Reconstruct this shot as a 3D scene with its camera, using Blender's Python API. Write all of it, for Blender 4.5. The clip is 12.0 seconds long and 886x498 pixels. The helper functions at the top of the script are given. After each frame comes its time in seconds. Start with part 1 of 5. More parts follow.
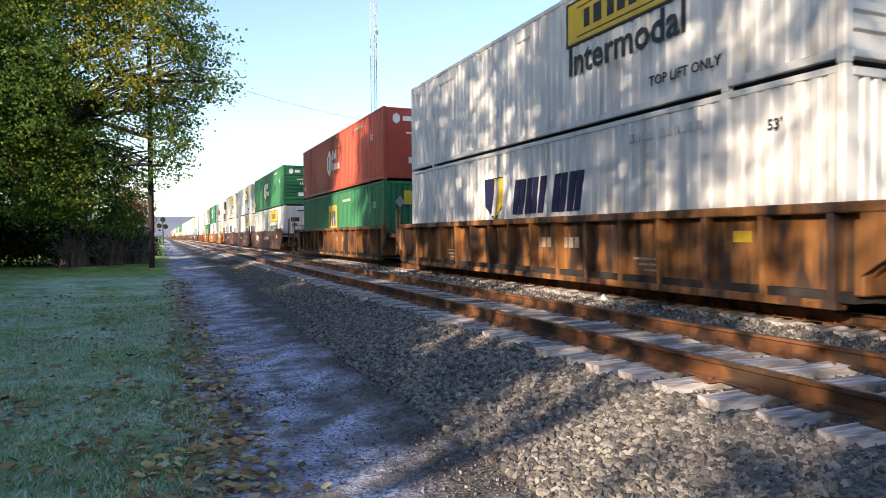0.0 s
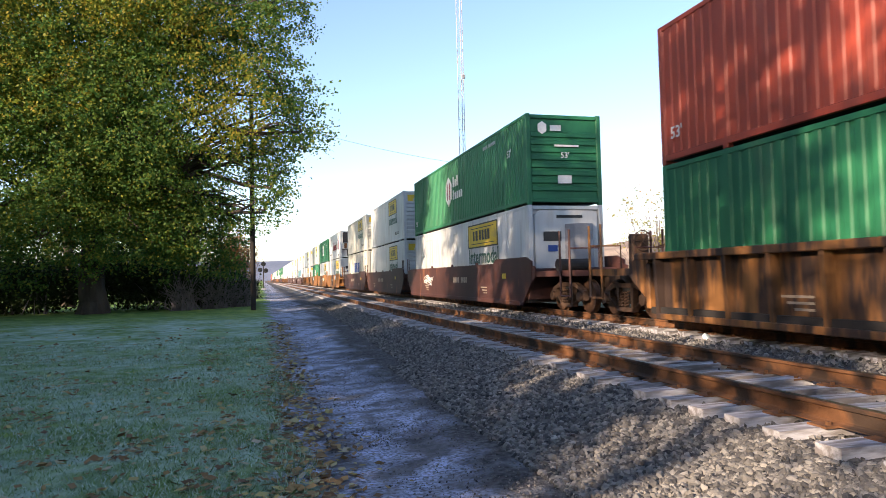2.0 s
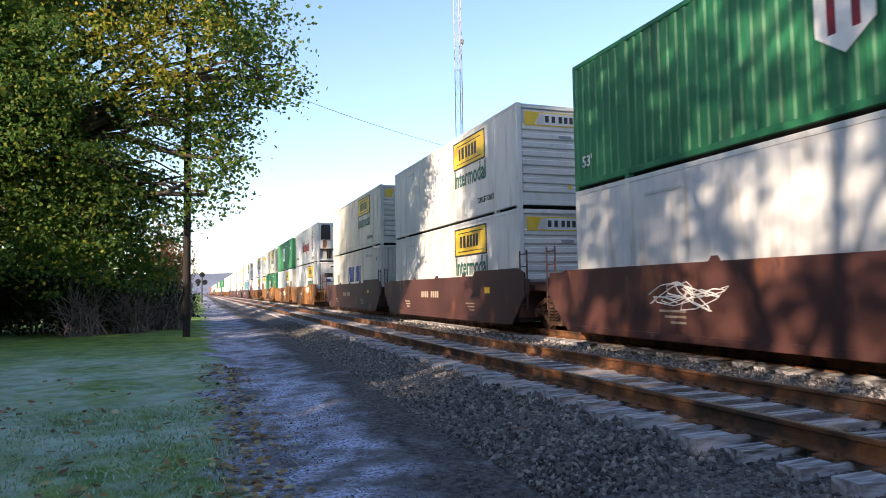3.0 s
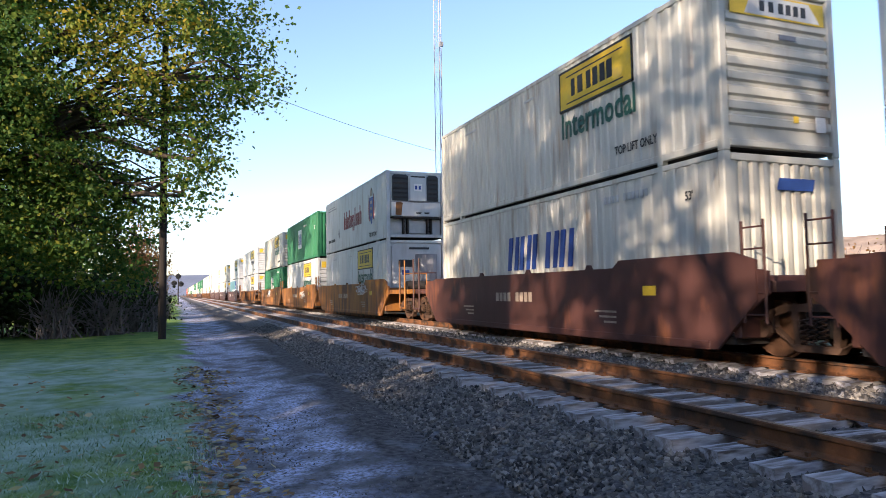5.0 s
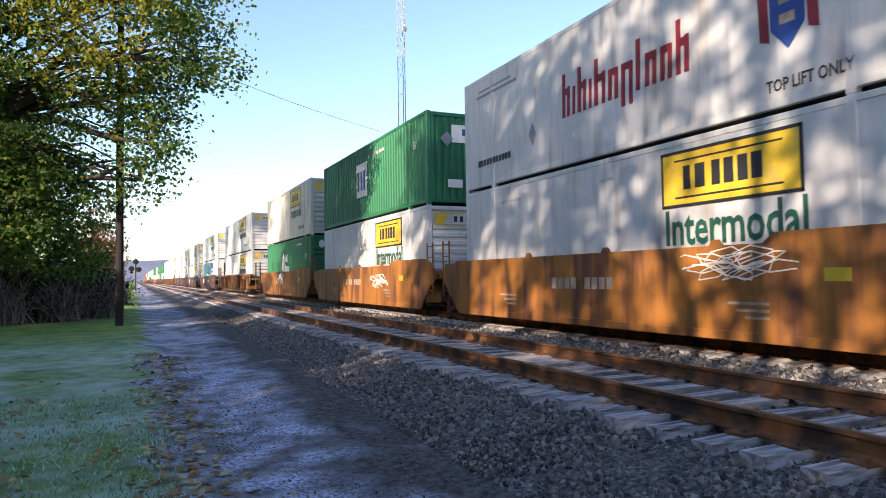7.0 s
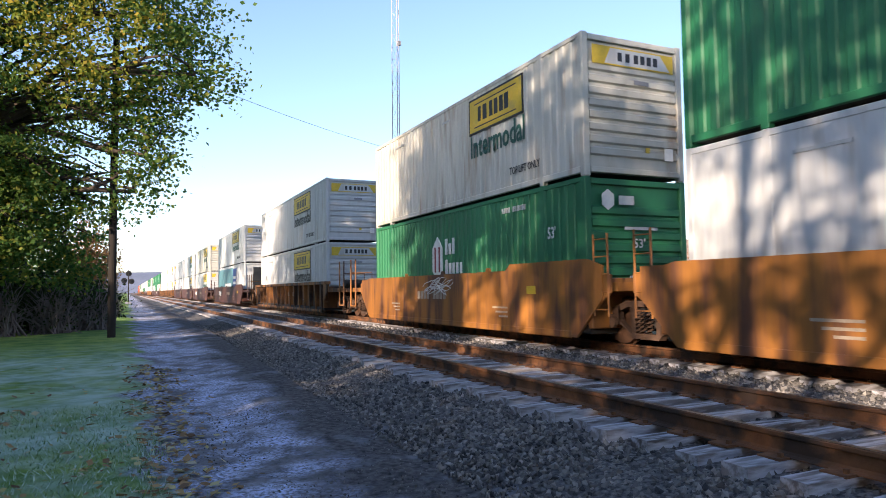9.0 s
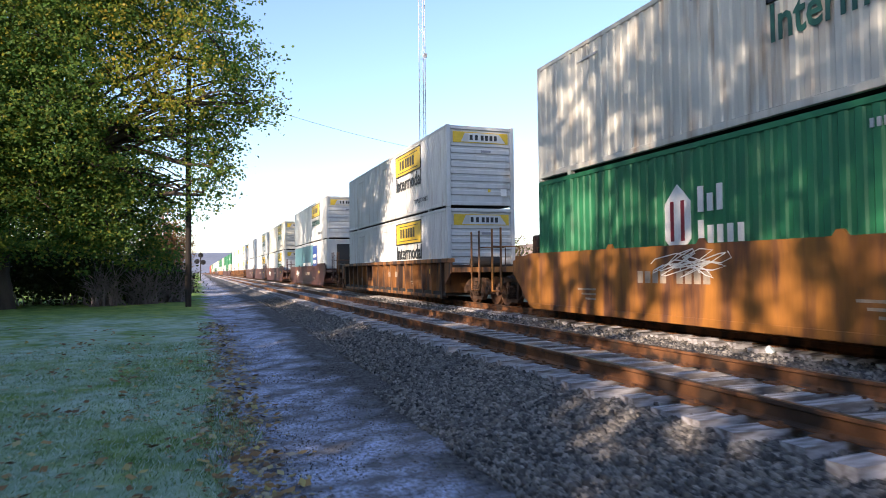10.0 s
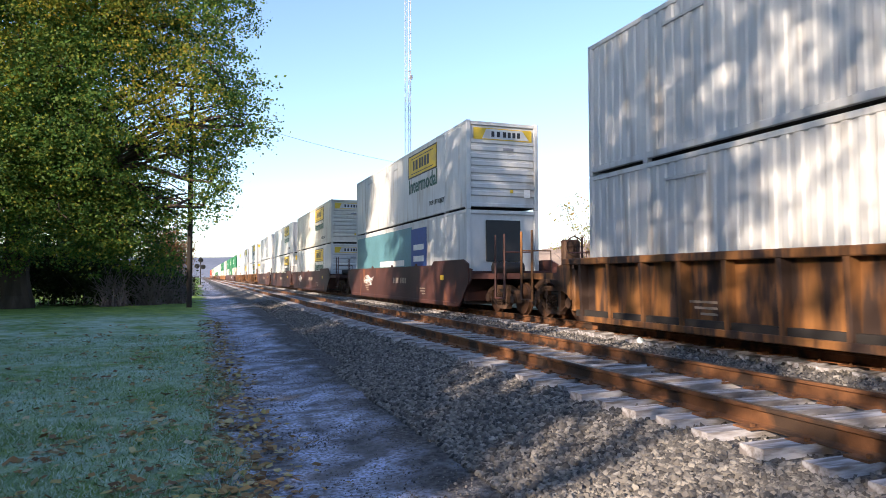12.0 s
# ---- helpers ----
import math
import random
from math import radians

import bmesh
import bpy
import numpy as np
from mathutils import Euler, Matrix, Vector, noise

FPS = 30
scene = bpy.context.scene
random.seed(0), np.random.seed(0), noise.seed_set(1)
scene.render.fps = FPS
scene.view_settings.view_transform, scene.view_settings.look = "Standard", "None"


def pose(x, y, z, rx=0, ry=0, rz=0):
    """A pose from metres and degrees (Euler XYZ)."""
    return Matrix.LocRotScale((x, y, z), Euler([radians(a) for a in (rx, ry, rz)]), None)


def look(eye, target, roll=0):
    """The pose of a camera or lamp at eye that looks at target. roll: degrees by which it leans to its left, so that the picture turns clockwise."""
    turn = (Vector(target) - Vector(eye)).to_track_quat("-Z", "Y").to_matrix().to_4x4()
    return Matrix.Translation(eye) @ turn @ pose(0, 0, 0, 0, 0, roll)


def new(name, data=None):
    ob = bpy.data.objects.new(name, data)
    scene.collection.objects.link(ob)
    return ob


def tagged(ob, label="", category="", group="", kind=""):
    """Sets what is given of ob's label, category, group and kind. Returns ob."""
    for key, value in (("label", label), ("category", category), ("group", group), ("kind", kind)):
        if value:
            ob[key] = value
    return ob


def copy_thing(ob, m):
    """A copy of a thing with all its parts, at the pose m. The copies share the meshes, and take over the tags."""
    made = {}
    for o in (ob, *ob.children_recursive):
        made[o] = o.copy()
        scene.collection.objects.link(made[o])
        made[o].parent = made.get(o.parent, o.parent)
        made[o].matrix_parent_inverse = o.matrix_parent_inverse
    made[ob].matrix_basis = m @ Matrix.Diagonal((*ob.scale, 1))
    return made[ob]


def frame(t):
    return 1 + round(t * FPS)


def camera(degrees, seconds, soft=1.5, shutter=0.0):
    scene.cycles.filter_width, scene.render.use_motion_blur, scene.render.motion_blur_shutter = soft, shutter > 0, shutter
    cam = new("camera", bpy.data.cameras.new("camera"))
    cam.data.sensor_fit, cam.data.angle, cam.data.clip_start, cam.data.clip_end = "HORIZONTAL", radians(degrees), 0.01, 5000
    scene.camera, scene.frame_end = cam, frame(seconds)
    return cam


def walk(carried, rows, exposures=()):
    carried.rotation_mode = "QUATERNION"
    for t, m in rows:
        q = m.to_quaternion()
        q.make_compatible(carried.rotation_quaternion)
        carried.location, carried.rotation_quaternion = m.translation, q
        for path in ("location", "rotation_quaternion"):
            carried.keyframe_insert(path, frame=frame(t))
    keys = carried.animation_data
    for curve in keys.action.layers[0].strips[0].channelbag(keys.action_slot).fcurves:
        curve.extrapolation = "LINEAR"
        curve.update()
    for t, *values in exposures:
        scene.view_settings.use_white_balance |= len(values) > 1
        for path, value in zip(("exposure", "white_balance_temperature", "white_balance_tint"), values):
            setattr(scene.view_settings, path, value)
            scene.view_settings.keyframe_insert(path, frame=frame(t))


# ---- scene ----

cam = camera(66.55, 12.0, soft=0.5, shutter=0.1)
EYE = 1.65
# seconds, metres along the line, yaw, pitch, roll
ROWS = [
    (0.0, 0.00, -22.61, -1.21, 0.36),
    (0.5, 0.00, -22.28, -1.19, 0.41),
    (1.0, 0.00, -19.47, 1.81, 0.64),
    (1.5, 0.00, -16.11, 2.30, 1.98),
    (2.0, 0.00, -14.96, 2.28, 1.36),
    (2.5, 2.91, -16.17, 2.78, 0.60),
    (3.0, 8.99, -19.71, 3.40, 0.95),
    (3.2, 9.10, -17.95, 3.10, 1.00),
    (5.0, 8.98, -21.48, 3.54, 0.90),
    (5.5, 8.95, -21.07, 3.43, 1.36),
    (6.0, 9.00, -21.12, 3.32, 1.28),
    (6.5, 8.98, -22.90, 2.93, 1.27),
    (7.0, 8.85, -24.55, 2.28, 0.90),
    (7.5, 8.80, -25.11, 3.43, 0.70),
    (9.5, 8.67, -24.95, 3.23, 0.80),
    (10.0, 3.20, -19.83, 1.75, 0.65),
    (10.5, 1.11, -17.61, 1.20, 0.98),
    (11.0, 0.00, -15.94, 1.20, 1.21),
    (11.5, 0.00, -16.20, 1.09, 1.37),
    (12.0, 0.00, -19.83, 2.29, 0.17),
]
walk(cam, [(t, pose(0, d, EYE, 90 + pitch, roll, yaw)) for t, d, yaw, pitch, roll in ROWS],
     [(0.0, 1.22, 6500, 16), (2.0, 1.24, 6450, 18), (5.0, 1.20, 6200, 19.5), (9.5, 1.22, 6200, 20), (11.0, 1.22, 6100, 18), (12.0, 1.18, 6100, 17.5)])

# ---- light ----
SUN_EL, SUN_AZ = 17.0, -124.0  # degrees; azimuth from +y towards +x
world = bpy.data.worlds.new("sky")
scene.world = world
world.use_nodes = True
wn = world.node_tree.nodes
sky = wn.new("ShaderNodeTexSky")
sky.sky_type, sky.sun_disc = "NISHITA", False
sky.sun_elevation, sky.sun_rotation = radians(SUN_EL), radians(SUN_AZ)
sky.air_density, sky.dust_density, sky.ozone_density = 1.0, 0.7, 1.8
world.node_tree.links.new(sky.outputs[0], wn["Background"].inputs[0])
wn["Background"].inputs[1].default_value = 0.14
sun_data = bpy.data.lights.new("sun", "SUN")
sun_data.energy, sun_data.angle, sun_data.color = 5.0, radians(0.53), (1.0, 0.80, 0.55)
sun = new("sun", sun_data)
to_sun = Vector((math.sin(radians(SUN_AZ)) * math.cos(radians(SUN_EL)), math.cos(radians(SUN_AZ)) * math.cos(radians(SUN_EL)), math.sin(radians(SUN_EL))))
sun.matrix_world = look(to_sun * 100, (0, 0, 0))

# ---- plan ----
RAIL = 0.56            # rail top
TIE_TOP = 0.39
NEAR_TRACK, TRAIN_TRACK = 5.17, 9.36
WELL_FLOOR, BOX_H, BOX_W, BOX_L = 0.92, 2.9, 2.6, 16.15
FORTY = 12.19          # length of the shorter boxes
rng = np.random.default_rng(7)


def smooth(a, b, v):
    v = np.clip((v - a) / (b - a), 0, 1)
    return v * v * (3 - 2 * v)


def travel(t):
    """Metres that the train has rolled towards the camera: 14.6 m/s, slowing to 11.4 m/s and picking up again."""
    return float(np.interp(t, (0.0, 2.1, 2.6, 9.0, 9.4, 12.0), (0.0, 30.7, 38.05, 111.5, 116.2, 153.1)))


def ground_z(x, y):
    """Height of the ground: lawn, path, and the ballast bed of the two tracks."""
    base = (0.34 * smooth(8, 32, y) - 0.05 * smooth(0.0, 0.7, x) * (1 - smooth(1.2, 2.0, x))) * (1 - smooth(2.2, 3.6, x))
    bed = np.interp(x, (1.7, 2.2, 3.2, 3.75, 4.1, 6.3, 7.2, 7.9, 10.9, 11.3, 13.5, 20.0), (0.0, 0.02, 0.17, 0.275, 0.31, 0.31, 0.31, 0.31, 0.31, 0.2, -0.4, -0.5))
    return np.maximum(base, bed) + np.minimum(base, 0)


# ---- materials ----
def material(name, color, rough=0.7, metal=0.0, vary=0.12, scale=3.0, bump=0.1, bump_scale=40.0, stain=None, stain_scale=0.8, stain_at=0.55,
             spread=0.1, spec=0.4, island=None, per_object=None, stretch=(1, 1, 1), trans=0.0):
    """Node material: base colour with two scales of noise, optional stain colour, random tint by island or object, and bump."""
    if island or per_object:
        color = (0.5, 0.5, 0.5)
    m = bpy.data.materials.new(name)
    m.use_nodes = True
    n, l = m.node_tree.nodes, m.node_tree.links
    p = n["Principled BSDF"]
    p.inputs["Roughness"].default_value, p.inputs["Metallic"].default_value = rough, metal
    p.inputs["Specular IOR Level"].default_value = spec
    co = n.new("ShaderNodeTexCoord")
    mp = n.new("ShaderNodeMapping")
    mp.inputs["Scale"].default_value = stretch
    l.new(co.outputs["Object"], mp.inputs[0])

    def noise_tex(s, detail=5.0):
        t = n.new("ShaderNodeTexNoise")
        t.inputs["Scale"].default_value, t.inputs["Detail"].default_value = s, detail
        l.new(mp.outputs[0], t.inputs["Vector"])
        return t.outputs["Fac"]

    def ramp(fac, a, b):
        r = n.new("ShaderNodeMapRange")
        r.inputs["From Min"].default_value, r.inputs["From Max"].default_value = a, b
        l.new(fac, r.inputs["Value"])
        return r.outputs["Result"]

    def mix(fac, a, b, kind="MIX"):
        x = n.new("ShaderNodeMix")
        x.data_type, x.blend_type = "RGBA", kind
        for sock, v in ((x.inputs["Factor"], fac), (x.inputs["A"], a), (x.inputs["B"], b)):
            if isinstance(v, (int, float)):
                sock.default_value = v
            elif isinstance(v, tuple):
                sock.default_value = (*v, 1)
            else:
                l.new(v, sock)
        return x.outputs["Result"]

    dark = tuple(c * (1 - 2.2 * vary) for c in color)
    light = tuple(min(1, c * (1 + 1.6 * vary)) for c in color)
    col = mix(ramp(noise_tex(scale), 0.3, 0.7), dark, light)
    col = mix(ramp(noise_tex(scale * 9, 3.0), 0.25, 0.75), mix(1.0, col, (0.86, 0.86, 0.86), "MULTIPLY"), col)
    if island or per_object:
        if island:
            g = n.new("ShaderNodeNewGeometry").outputs["Random Per Island"]
        else:
            g = n.new("ShaderNodeObjectInfo").outputs["Random"]
        tints = island or per_object
        r = n.new("ShaderNodeValToRGB")
        r.color_ramp.elements[0].color, r.color_ramp.elements[0].position = (*tints[0], 1), 0.0
        r.color_ramp.elements[1].color, r.color_ramp.elements[1].position = (*tints[-1], 1), 1.0
        for i, c in enumerate(tints[1:-1]):
            r.color_ramp.elements.new((i + 1) / (len(tints) - 1)).color = (*c, 1)
        l.new(g, r.inputs[0])
        col = mix(0.45, r.outputs[0], mix(1.0, r.outputs[0], mix(1.0, col, (2.0, 2.0, 2.0), "MULTIPLY"), "MULTIPLY"))
    if stain:
        col = mix(ramp(noise_tex(stain_scale, 8.0), stain_at, stain_at + spread), col, stain)
    l.new(col, p.inputs["Base Color"])
    if bump:
        b = n.new("ShaderNodeBump")
        b.inputs["Strength"].default_value, b.inputs["Distance"].default_value = bump, 0.02
        l.new(noise_tex(bump_scale, 6.0), b.inputs["Height"])
        l.new(b.outputs[0], p.inputs["Normal"])
    if trans:
        t = n.new("ShaderNodeBsdfTranslucent")
        l.new(col, t.inputs[0])
        s = n.new("ShaderNodeMixShader")
        s.inputs[0].default_value = trans
        l.new(p.outputs[0], s.inputs[1])
        l.new(t.outputs[0], s.inputs[2])
        l.new(s.outputs[0], n["Material Output"].inputs[0])
    return m


def ground_material():
    """Lawn, frosted dirt path, dark cinder shoulder and grey ballast, divided by their distance from the track with ragged borders."""
    m = bpy.data.materials.new("ground")
    m.use_nodes = True
    n, l = m.node_tree.nodes, m.node_tree.links
    p = n["Principled BSDF"]
    p.inputs["Roughness"].default_value, p.inputs["Specular IOR Level"].default_value = 0.95, 0.15
    co = n.new("ShaderNodeTexCoord").outputs["Object"]

    def tex(s, d=6.0, dist=0.0):
        t = n.new("ShaderNodeTexNoise")
        t.inputs["Scale"].default_value, t.inputs["Detail"].default_value, t.inputs["Distortion"].default_value = s, d, dist
        l.new(co, t.inputs["Vector"])
        return t.outputs["Fac"]

    def rng_(v, a, b, c=0.0, d=1.0):
        r = n.new("ShaderNodeMapRange")
        for k, q in zip(("From Min", "From Max", "To Min", "To Max"), (a, b, c, d)):
            r.inputs[k].default_value = q
        l.new(v, r.inputs["Value"])
        return r.outputs["Result"]

    def ma(op, a, b):
        x = n.new("ShaderNodeMath")
        x.operation = op
        for i, v in enumerate((a, b)):
            if isinstance(v, (int, float)):
                x.inputs[i].default_value = v
            else:
                l.new(v, x.inputs[i])
        return x.outputs[0]

    def mix(f, a, b):
        x = n.new("ShaderNodeMix")
        x.data_type = "RGBA"
        for s, v in ((x.inputs["Factor"], f), (x.inputs["A"], a), (x.inputs["B"], b)):
            if isinstance(v, tuple):
                s.default_value = (*v, 1)
            elif isinstance(v, (int, float)):
                s.default_value = v
            else:
                l.new(v, s)
        return x.outputs["Result"]

    sep = n.new("ShaderNodeSeparateXYZ")
    l.new(co, sep.inputs[0])
    x0, y0 = sep.outputs[0], sep.outputs[1]
    xw = ma("ADD", x0, ma("MULTIPLY", ma("SUBTRACT", tex(0.8, 8.0), 0.5), 2.0))
    grass = mix(rng_(tex(2.0), 0.35, 0.65), (0.10, 0.20, 0.05), (0.22, 0.32, 0.08))
    frost = ma("ADD", rng_(tex(0.55, 4.0), 0.38, 0.62, 0.0, 0.6), rng_(tex(3.2, 8.0), 0.40, 0.66, 0.0, 0.6))
    near = rng_(y0, 24.0, 29.0, 1.0, 0.0)
    grass = mix(ma("MULTIPLY", ma("MULTIPLY", frost, near), 0.7), grass, (0.50, 0.63, 0.56))
    dirt = mix(rng_(tex(5.0, 8.0), 0.3, 0.7), (0.09, 0.085, 0.085), (0.24, 0.23, 0.23))
    path = mix(ma("MULTIPLY", rng_(tex(2.2, 10.0), 0.40, 0.60, 0.1, 0.95), rng_(tex(26.0, 6.0), 0.38, 0.60, 0.15, 1.0)), dirt, (0.62, 0.68, 0.92))
    shoulder = mix(rng_(tex(14.0, 8.0), 0.35, 0.65), (0.055, 0.053, 0.056), (0.15, 0.143, 0.142))
    shoulder = mix(rng_(tex(1.3, 8.0), 0.58, 0.70, 0, 0.5), shoulder, (0.30, 0.32, 0.38))
    ballast = mix(rng_(tex(22.0, 4.0), 0.35, 0.65), (0.05, 0.05, 0.055), (0.20, 0.193, 0.187))
    beyond = mix(rng_(tex(0.6), 0.35, 0.65), (0.09, 0.085, 0.04), (0.20, 0.16, 0.09))
    c = mix(rng_(xw, 0.12, 0.36), grass, path)
    c = mix(rng_(xw, 1.45, 1.95), c, shoulder)
    c = mix(rng_(xw, 2.6, 3.3), c, ballast)
    c = mix(rng_(xw, 12.0, 13.5), c, beyond)
    l.new(c, p.inputs["Base Color"])
    b = n.new("ShaderNodeBump")
    b.inputs["Strength"].default_value, b.inputs["Distance"].default_value = 0.9, 0.06
    l.new(ma("ADD", tex(12.0, 10.0), ma("MULTIPLY", tex(45.0, 5.0), 0.6)), b.inputs["Height"])
    l.new(b.outputs[0], p.inputs["Normal"])
    return m


MAT_GROUND = ground_material()
MAT_RAIL = material("rusted_rail", (0.19, 0.082, 0.034), 0.75, 0.1, 0.2, 4, 0.3, 60, stain=(0.05, 0.03, 0.02), stain_scale=2.2, stain_at=0.48)
MAT_RAILTOP = material("worn_rail_head", (0.16, 0.12, 0.09), 0.4, 0.8, 0.15, 6, 0.05, 80)
MAT_TIE = material("weathered_tie", (0.17, 0.15, 0.135), 0.9, 0, 0.2, 2, 0.5, 25, stain=(0.48, 0.48, 0.52), stain_scale=2.5, stain_at=0.42, spread=0.2, stretch=(1, 6, 6),
                   per_object=((0.10, 0.085, 0.08), (0.30, 0.28, 0.285), (0.16, 0.14, 0.135), (0.22, 0.20, 0.20)))
MAT_PLATE = material("rusted_tie_plate", (0.20, 0.09, 0.04), 0.8, 0.2, 0.2, 8, 0.3, 60)
MAT_STONE = material("ballast_stone", (0.2, 0.195, 0.19), 0.9, 0, 0.15, 10, 0.3, 60, island=((0.032, 0.032, 0.036), (0.10, 0.096, 0.094), (0.155, 0.145, 0.136), (0.28, 0.265, 0.245), (0.068, 0.066, 0.066)))
MAT_WHITE = material("white_box_paint", (0.52, 0.54, 0.55), 0.5, 0, 0.04, 0.5, 0.06, 30, stain=(0.33, 0.305, 0.275), stain_scale=1.7, stain_at=0.53, spread=0.22, stretch=(1, 2.2, 0.3))
MAT_CREAM = material("off_white_box_paint", (0.50, 0.50, 0.45), 0.5, 0, 0.05, 0.5, 0.06, 30, stain=(0.31, 0.25, 0.19), stain_scale=1.7, stain_at=0.53, spread=0.2, stretch=(1, 2.2, 0.3))
MAT_GREEN = material("green_box_paint", (0.017, 0.15, 0.066), 0.55, 0, 0.1, 0.6, 0.06, 30, stain=(0.03, 0.10, 0.055), stain_scale=1.2, stain_at=0.6, spread=0.15, stretch=(1, 1, 0.4))
MAT_RED = material("red_box_paint", (0.38, 0.06, 0.032), 0.5, 0, 0.09, 0.6, 0.06, 30, stain=(0.30, 0.07, 0.045), stain_scale=1.2, stain_at=0.6, spread=0.15, stretch=(1, 1, 0.4))
MAT_TEAL = material("teal_box_paint", (0.09, 0.22, 0.27), 0.5, 0, 0.09, 0.6, 0.06, 30)
MAT_MAROON = material("maroon_car_paint", (0.066, 0.026, 0.022), 0.6, 0, 0.15, 0.8, 0.12, 25, stain=(0.20, 0.075, 0.035), stain_scale=1.4, stain_at=0.60, spread=0.12, stretch=(1, 1, 0.35))
MAT_OCHRE = material("faded_yellow_car_paint", (0.34, 0.138, 0.024), 0.65, 0, 0.18, 0.7, 0.12, 25, stain=(0.10, 0.042, 0.022), stain_scale=1.4, stain_at=0.44, spread=0.2, stretch=(1, 2.0, 0.3))
MAT_RUST = material("rusty_car_paint", (0.27, 0.118, 0.036), 0.7, 0.05, 0.2, 0.9, 0.18, 25, stain=(0.042, 0.025, 0.019), stain_scale=1.6, stain_at=0.42, spread=0.16, stretch=(1, 2.0, 0.35))
MAT_STEEL = material("grimy_truck_steel", (0.095, 0.055, 0.036), 0.75, 0.2, 0.2, 4, 0.2, 50)
MAT_WHEEL = material("brown_wheel_steel", (0.13, 0.068, 0.04), 0.6, 0.4, 0.15, 4, 0.1, 50)
MAT_DARK = material("dark_underframe", (0.03, 0.026, 0.024), 0.8, 0.1, 0.1, 3, 0.1, 40)
MAT_YELLOW = material("yellow_sign_paint", (0.60, 0.42, 0.03), 0.5, 0, 0.06, 2, 0.03, 50, stain=(0.45, 0.33, 0.06), stain_scale=2, stain_at=0.62)
MAT_INK = material("black_sign_paint", (0.02, 0.022, 0.025), 0.5, 0, 0.05, 5, 0)
MAT_INKGREEN = material("dark_green_lettering", (0.015, 0.085, 0.065), 0.5, 0, 0.05, 5, 0)
MAT_BLUE = material("blue_lettering", (0.02, 0.06, 0.26), 0.5, 0, 0.05, 5, 0)
MAT_NAVY = material("navy_lettering", (0.014, 0.014, 0.06), 0.5, 0, 0.05, 5, 0)
MAT_LETTERWHITE = material("white_lettering", (0.74, 0.74, 0.72), 0.6, 0, 0.05, 5, 0)
MAT_LETTERRED = material("crimson_lettering", (0.20, 0.016, 0.026), 0.5, 0, 0.05, 5, 0)
MAT_ORANGE = material("orange_plate", (0.75, 0.26, 0.03), 0.6, 0, 0.08, 4, 0)
MAT_GREY = material("grey_plastic", (0.22, 0.23, 0.26), 0.5, 0, 0.05, 3, 0.03, 40)
MAT_BARK = material("bark", (0.075, 0.058, 0.045), 0.95, 0, 0.2, 3, 0.8, 14, stretch=(1, 1, 0.25))
MAT_POLE = material("creosote_pole", (0.022, 0.018, 0.016), 0.9, 0, 0.15, 2, 0.4, 20, stretch=(1, 1, 0.15))
MAT_GALV = material("galvanised_steel", (0.42, 0.39, 0.39), 0.6, 0.2, 0.06, 2, 0.05, 40)
MAT_LEAF = material("autumn_leaf", (0.09, 0.12, 0.03), 0.6, 0, 0.15, 0.5, 0, trans=0.58, spec=0.25,
                    island=((0.04, 0.115, 0.034), (0.075, 0.165, 0.038), (0.12, 0.21, 0.04), (0.06, 0.15, 0.036), (0.17, 0.25, 0.042), (0.05, 0.125, 0.034), (0.10, 0.185, 0.038), (0.30, 0.30, 0.042), (0.08, 0.155, 0.036)))
MAT_LEAF_GOLD = material("golden_leaf", (0.3, 0.2, 0.04), 0.6, 0, 0.15, 0.5, 0, trans=0.5, spec=0.25,
                         island=((0.26, 0.27, 0.035), (0.17, 0.22, 0.03), (0.36, 0.26, 0.03), (0.22, 0.26, 0.035), (0.13, 0.20, 0.03)))
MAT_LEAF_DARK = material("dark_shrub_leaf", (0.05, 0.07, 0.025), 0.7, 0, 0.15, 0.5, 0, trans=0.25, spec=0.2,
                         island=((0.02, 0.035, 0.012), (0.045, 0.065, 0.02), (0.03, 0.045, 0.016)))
MAT_LEAF_BROWN = material("brown_leaf", (0.25, 0.15, 0.05), 0.8, 0, 0.15, 0.5, 0, trans=0.25, spec=0.2,
                          island=((0.25, 0.12, 0.04), (0.36, 0.20, 0.08), (0.18, 0.10, 0.05), (0.42, 0.27, 0.10)))
MAT_LEAF_YELLOW = material("yellowing_leaf", (0.25, 0.2, 0.05), 0.8, 0, 0.15, 0.5, 0, trans=0.35, spec=0.2,
                           island=((0.30, 0.26, 0.06), (0.20, 0.22, 0.05), (0.36, 0.24, 0.07)))
MAT_LITTER = material("dry_fallen_leaf", (0.2, 0.13, 0.06), 0.85, 0, 0.15, 0.5, 0, trans=0.1, spec=0.2,
                      island=((0.13, 0.075, 0.04), (0.28, 0.17, 0.08), (0.42, 0.28, 0.12), (0.18, 0.11, 0.065), (0.50, 0.42, 0.16), (0.46, 0.40, 0.30)))
MAT_TWIG = material("grey_twig", (0.20, 0.17, 0.17), 0.9, 0, 0.15, 3, 0)
MAT_BLADE = material("frosted_grass_blade", (0.08, 0.13, 0.05), 0.8, 0, 0.15, 0.6, 0, trans=0.2, spec=0.2,
                     island=((0.10, 0.20, 0.06), (0.22, 0.34, 0.14), (0.36, 0.49, 0.36), (0.56, 0.68, 0.60), (0.24, 0.34, 0.09)))
# Bluish distance haze is put into the far ridge's colour.
MAT_HILL = material("haze_tinted_hill", (0.20, 0.23, 0.30), 1.0, 0, 0.06, 0.01, 0, spec=0.0)
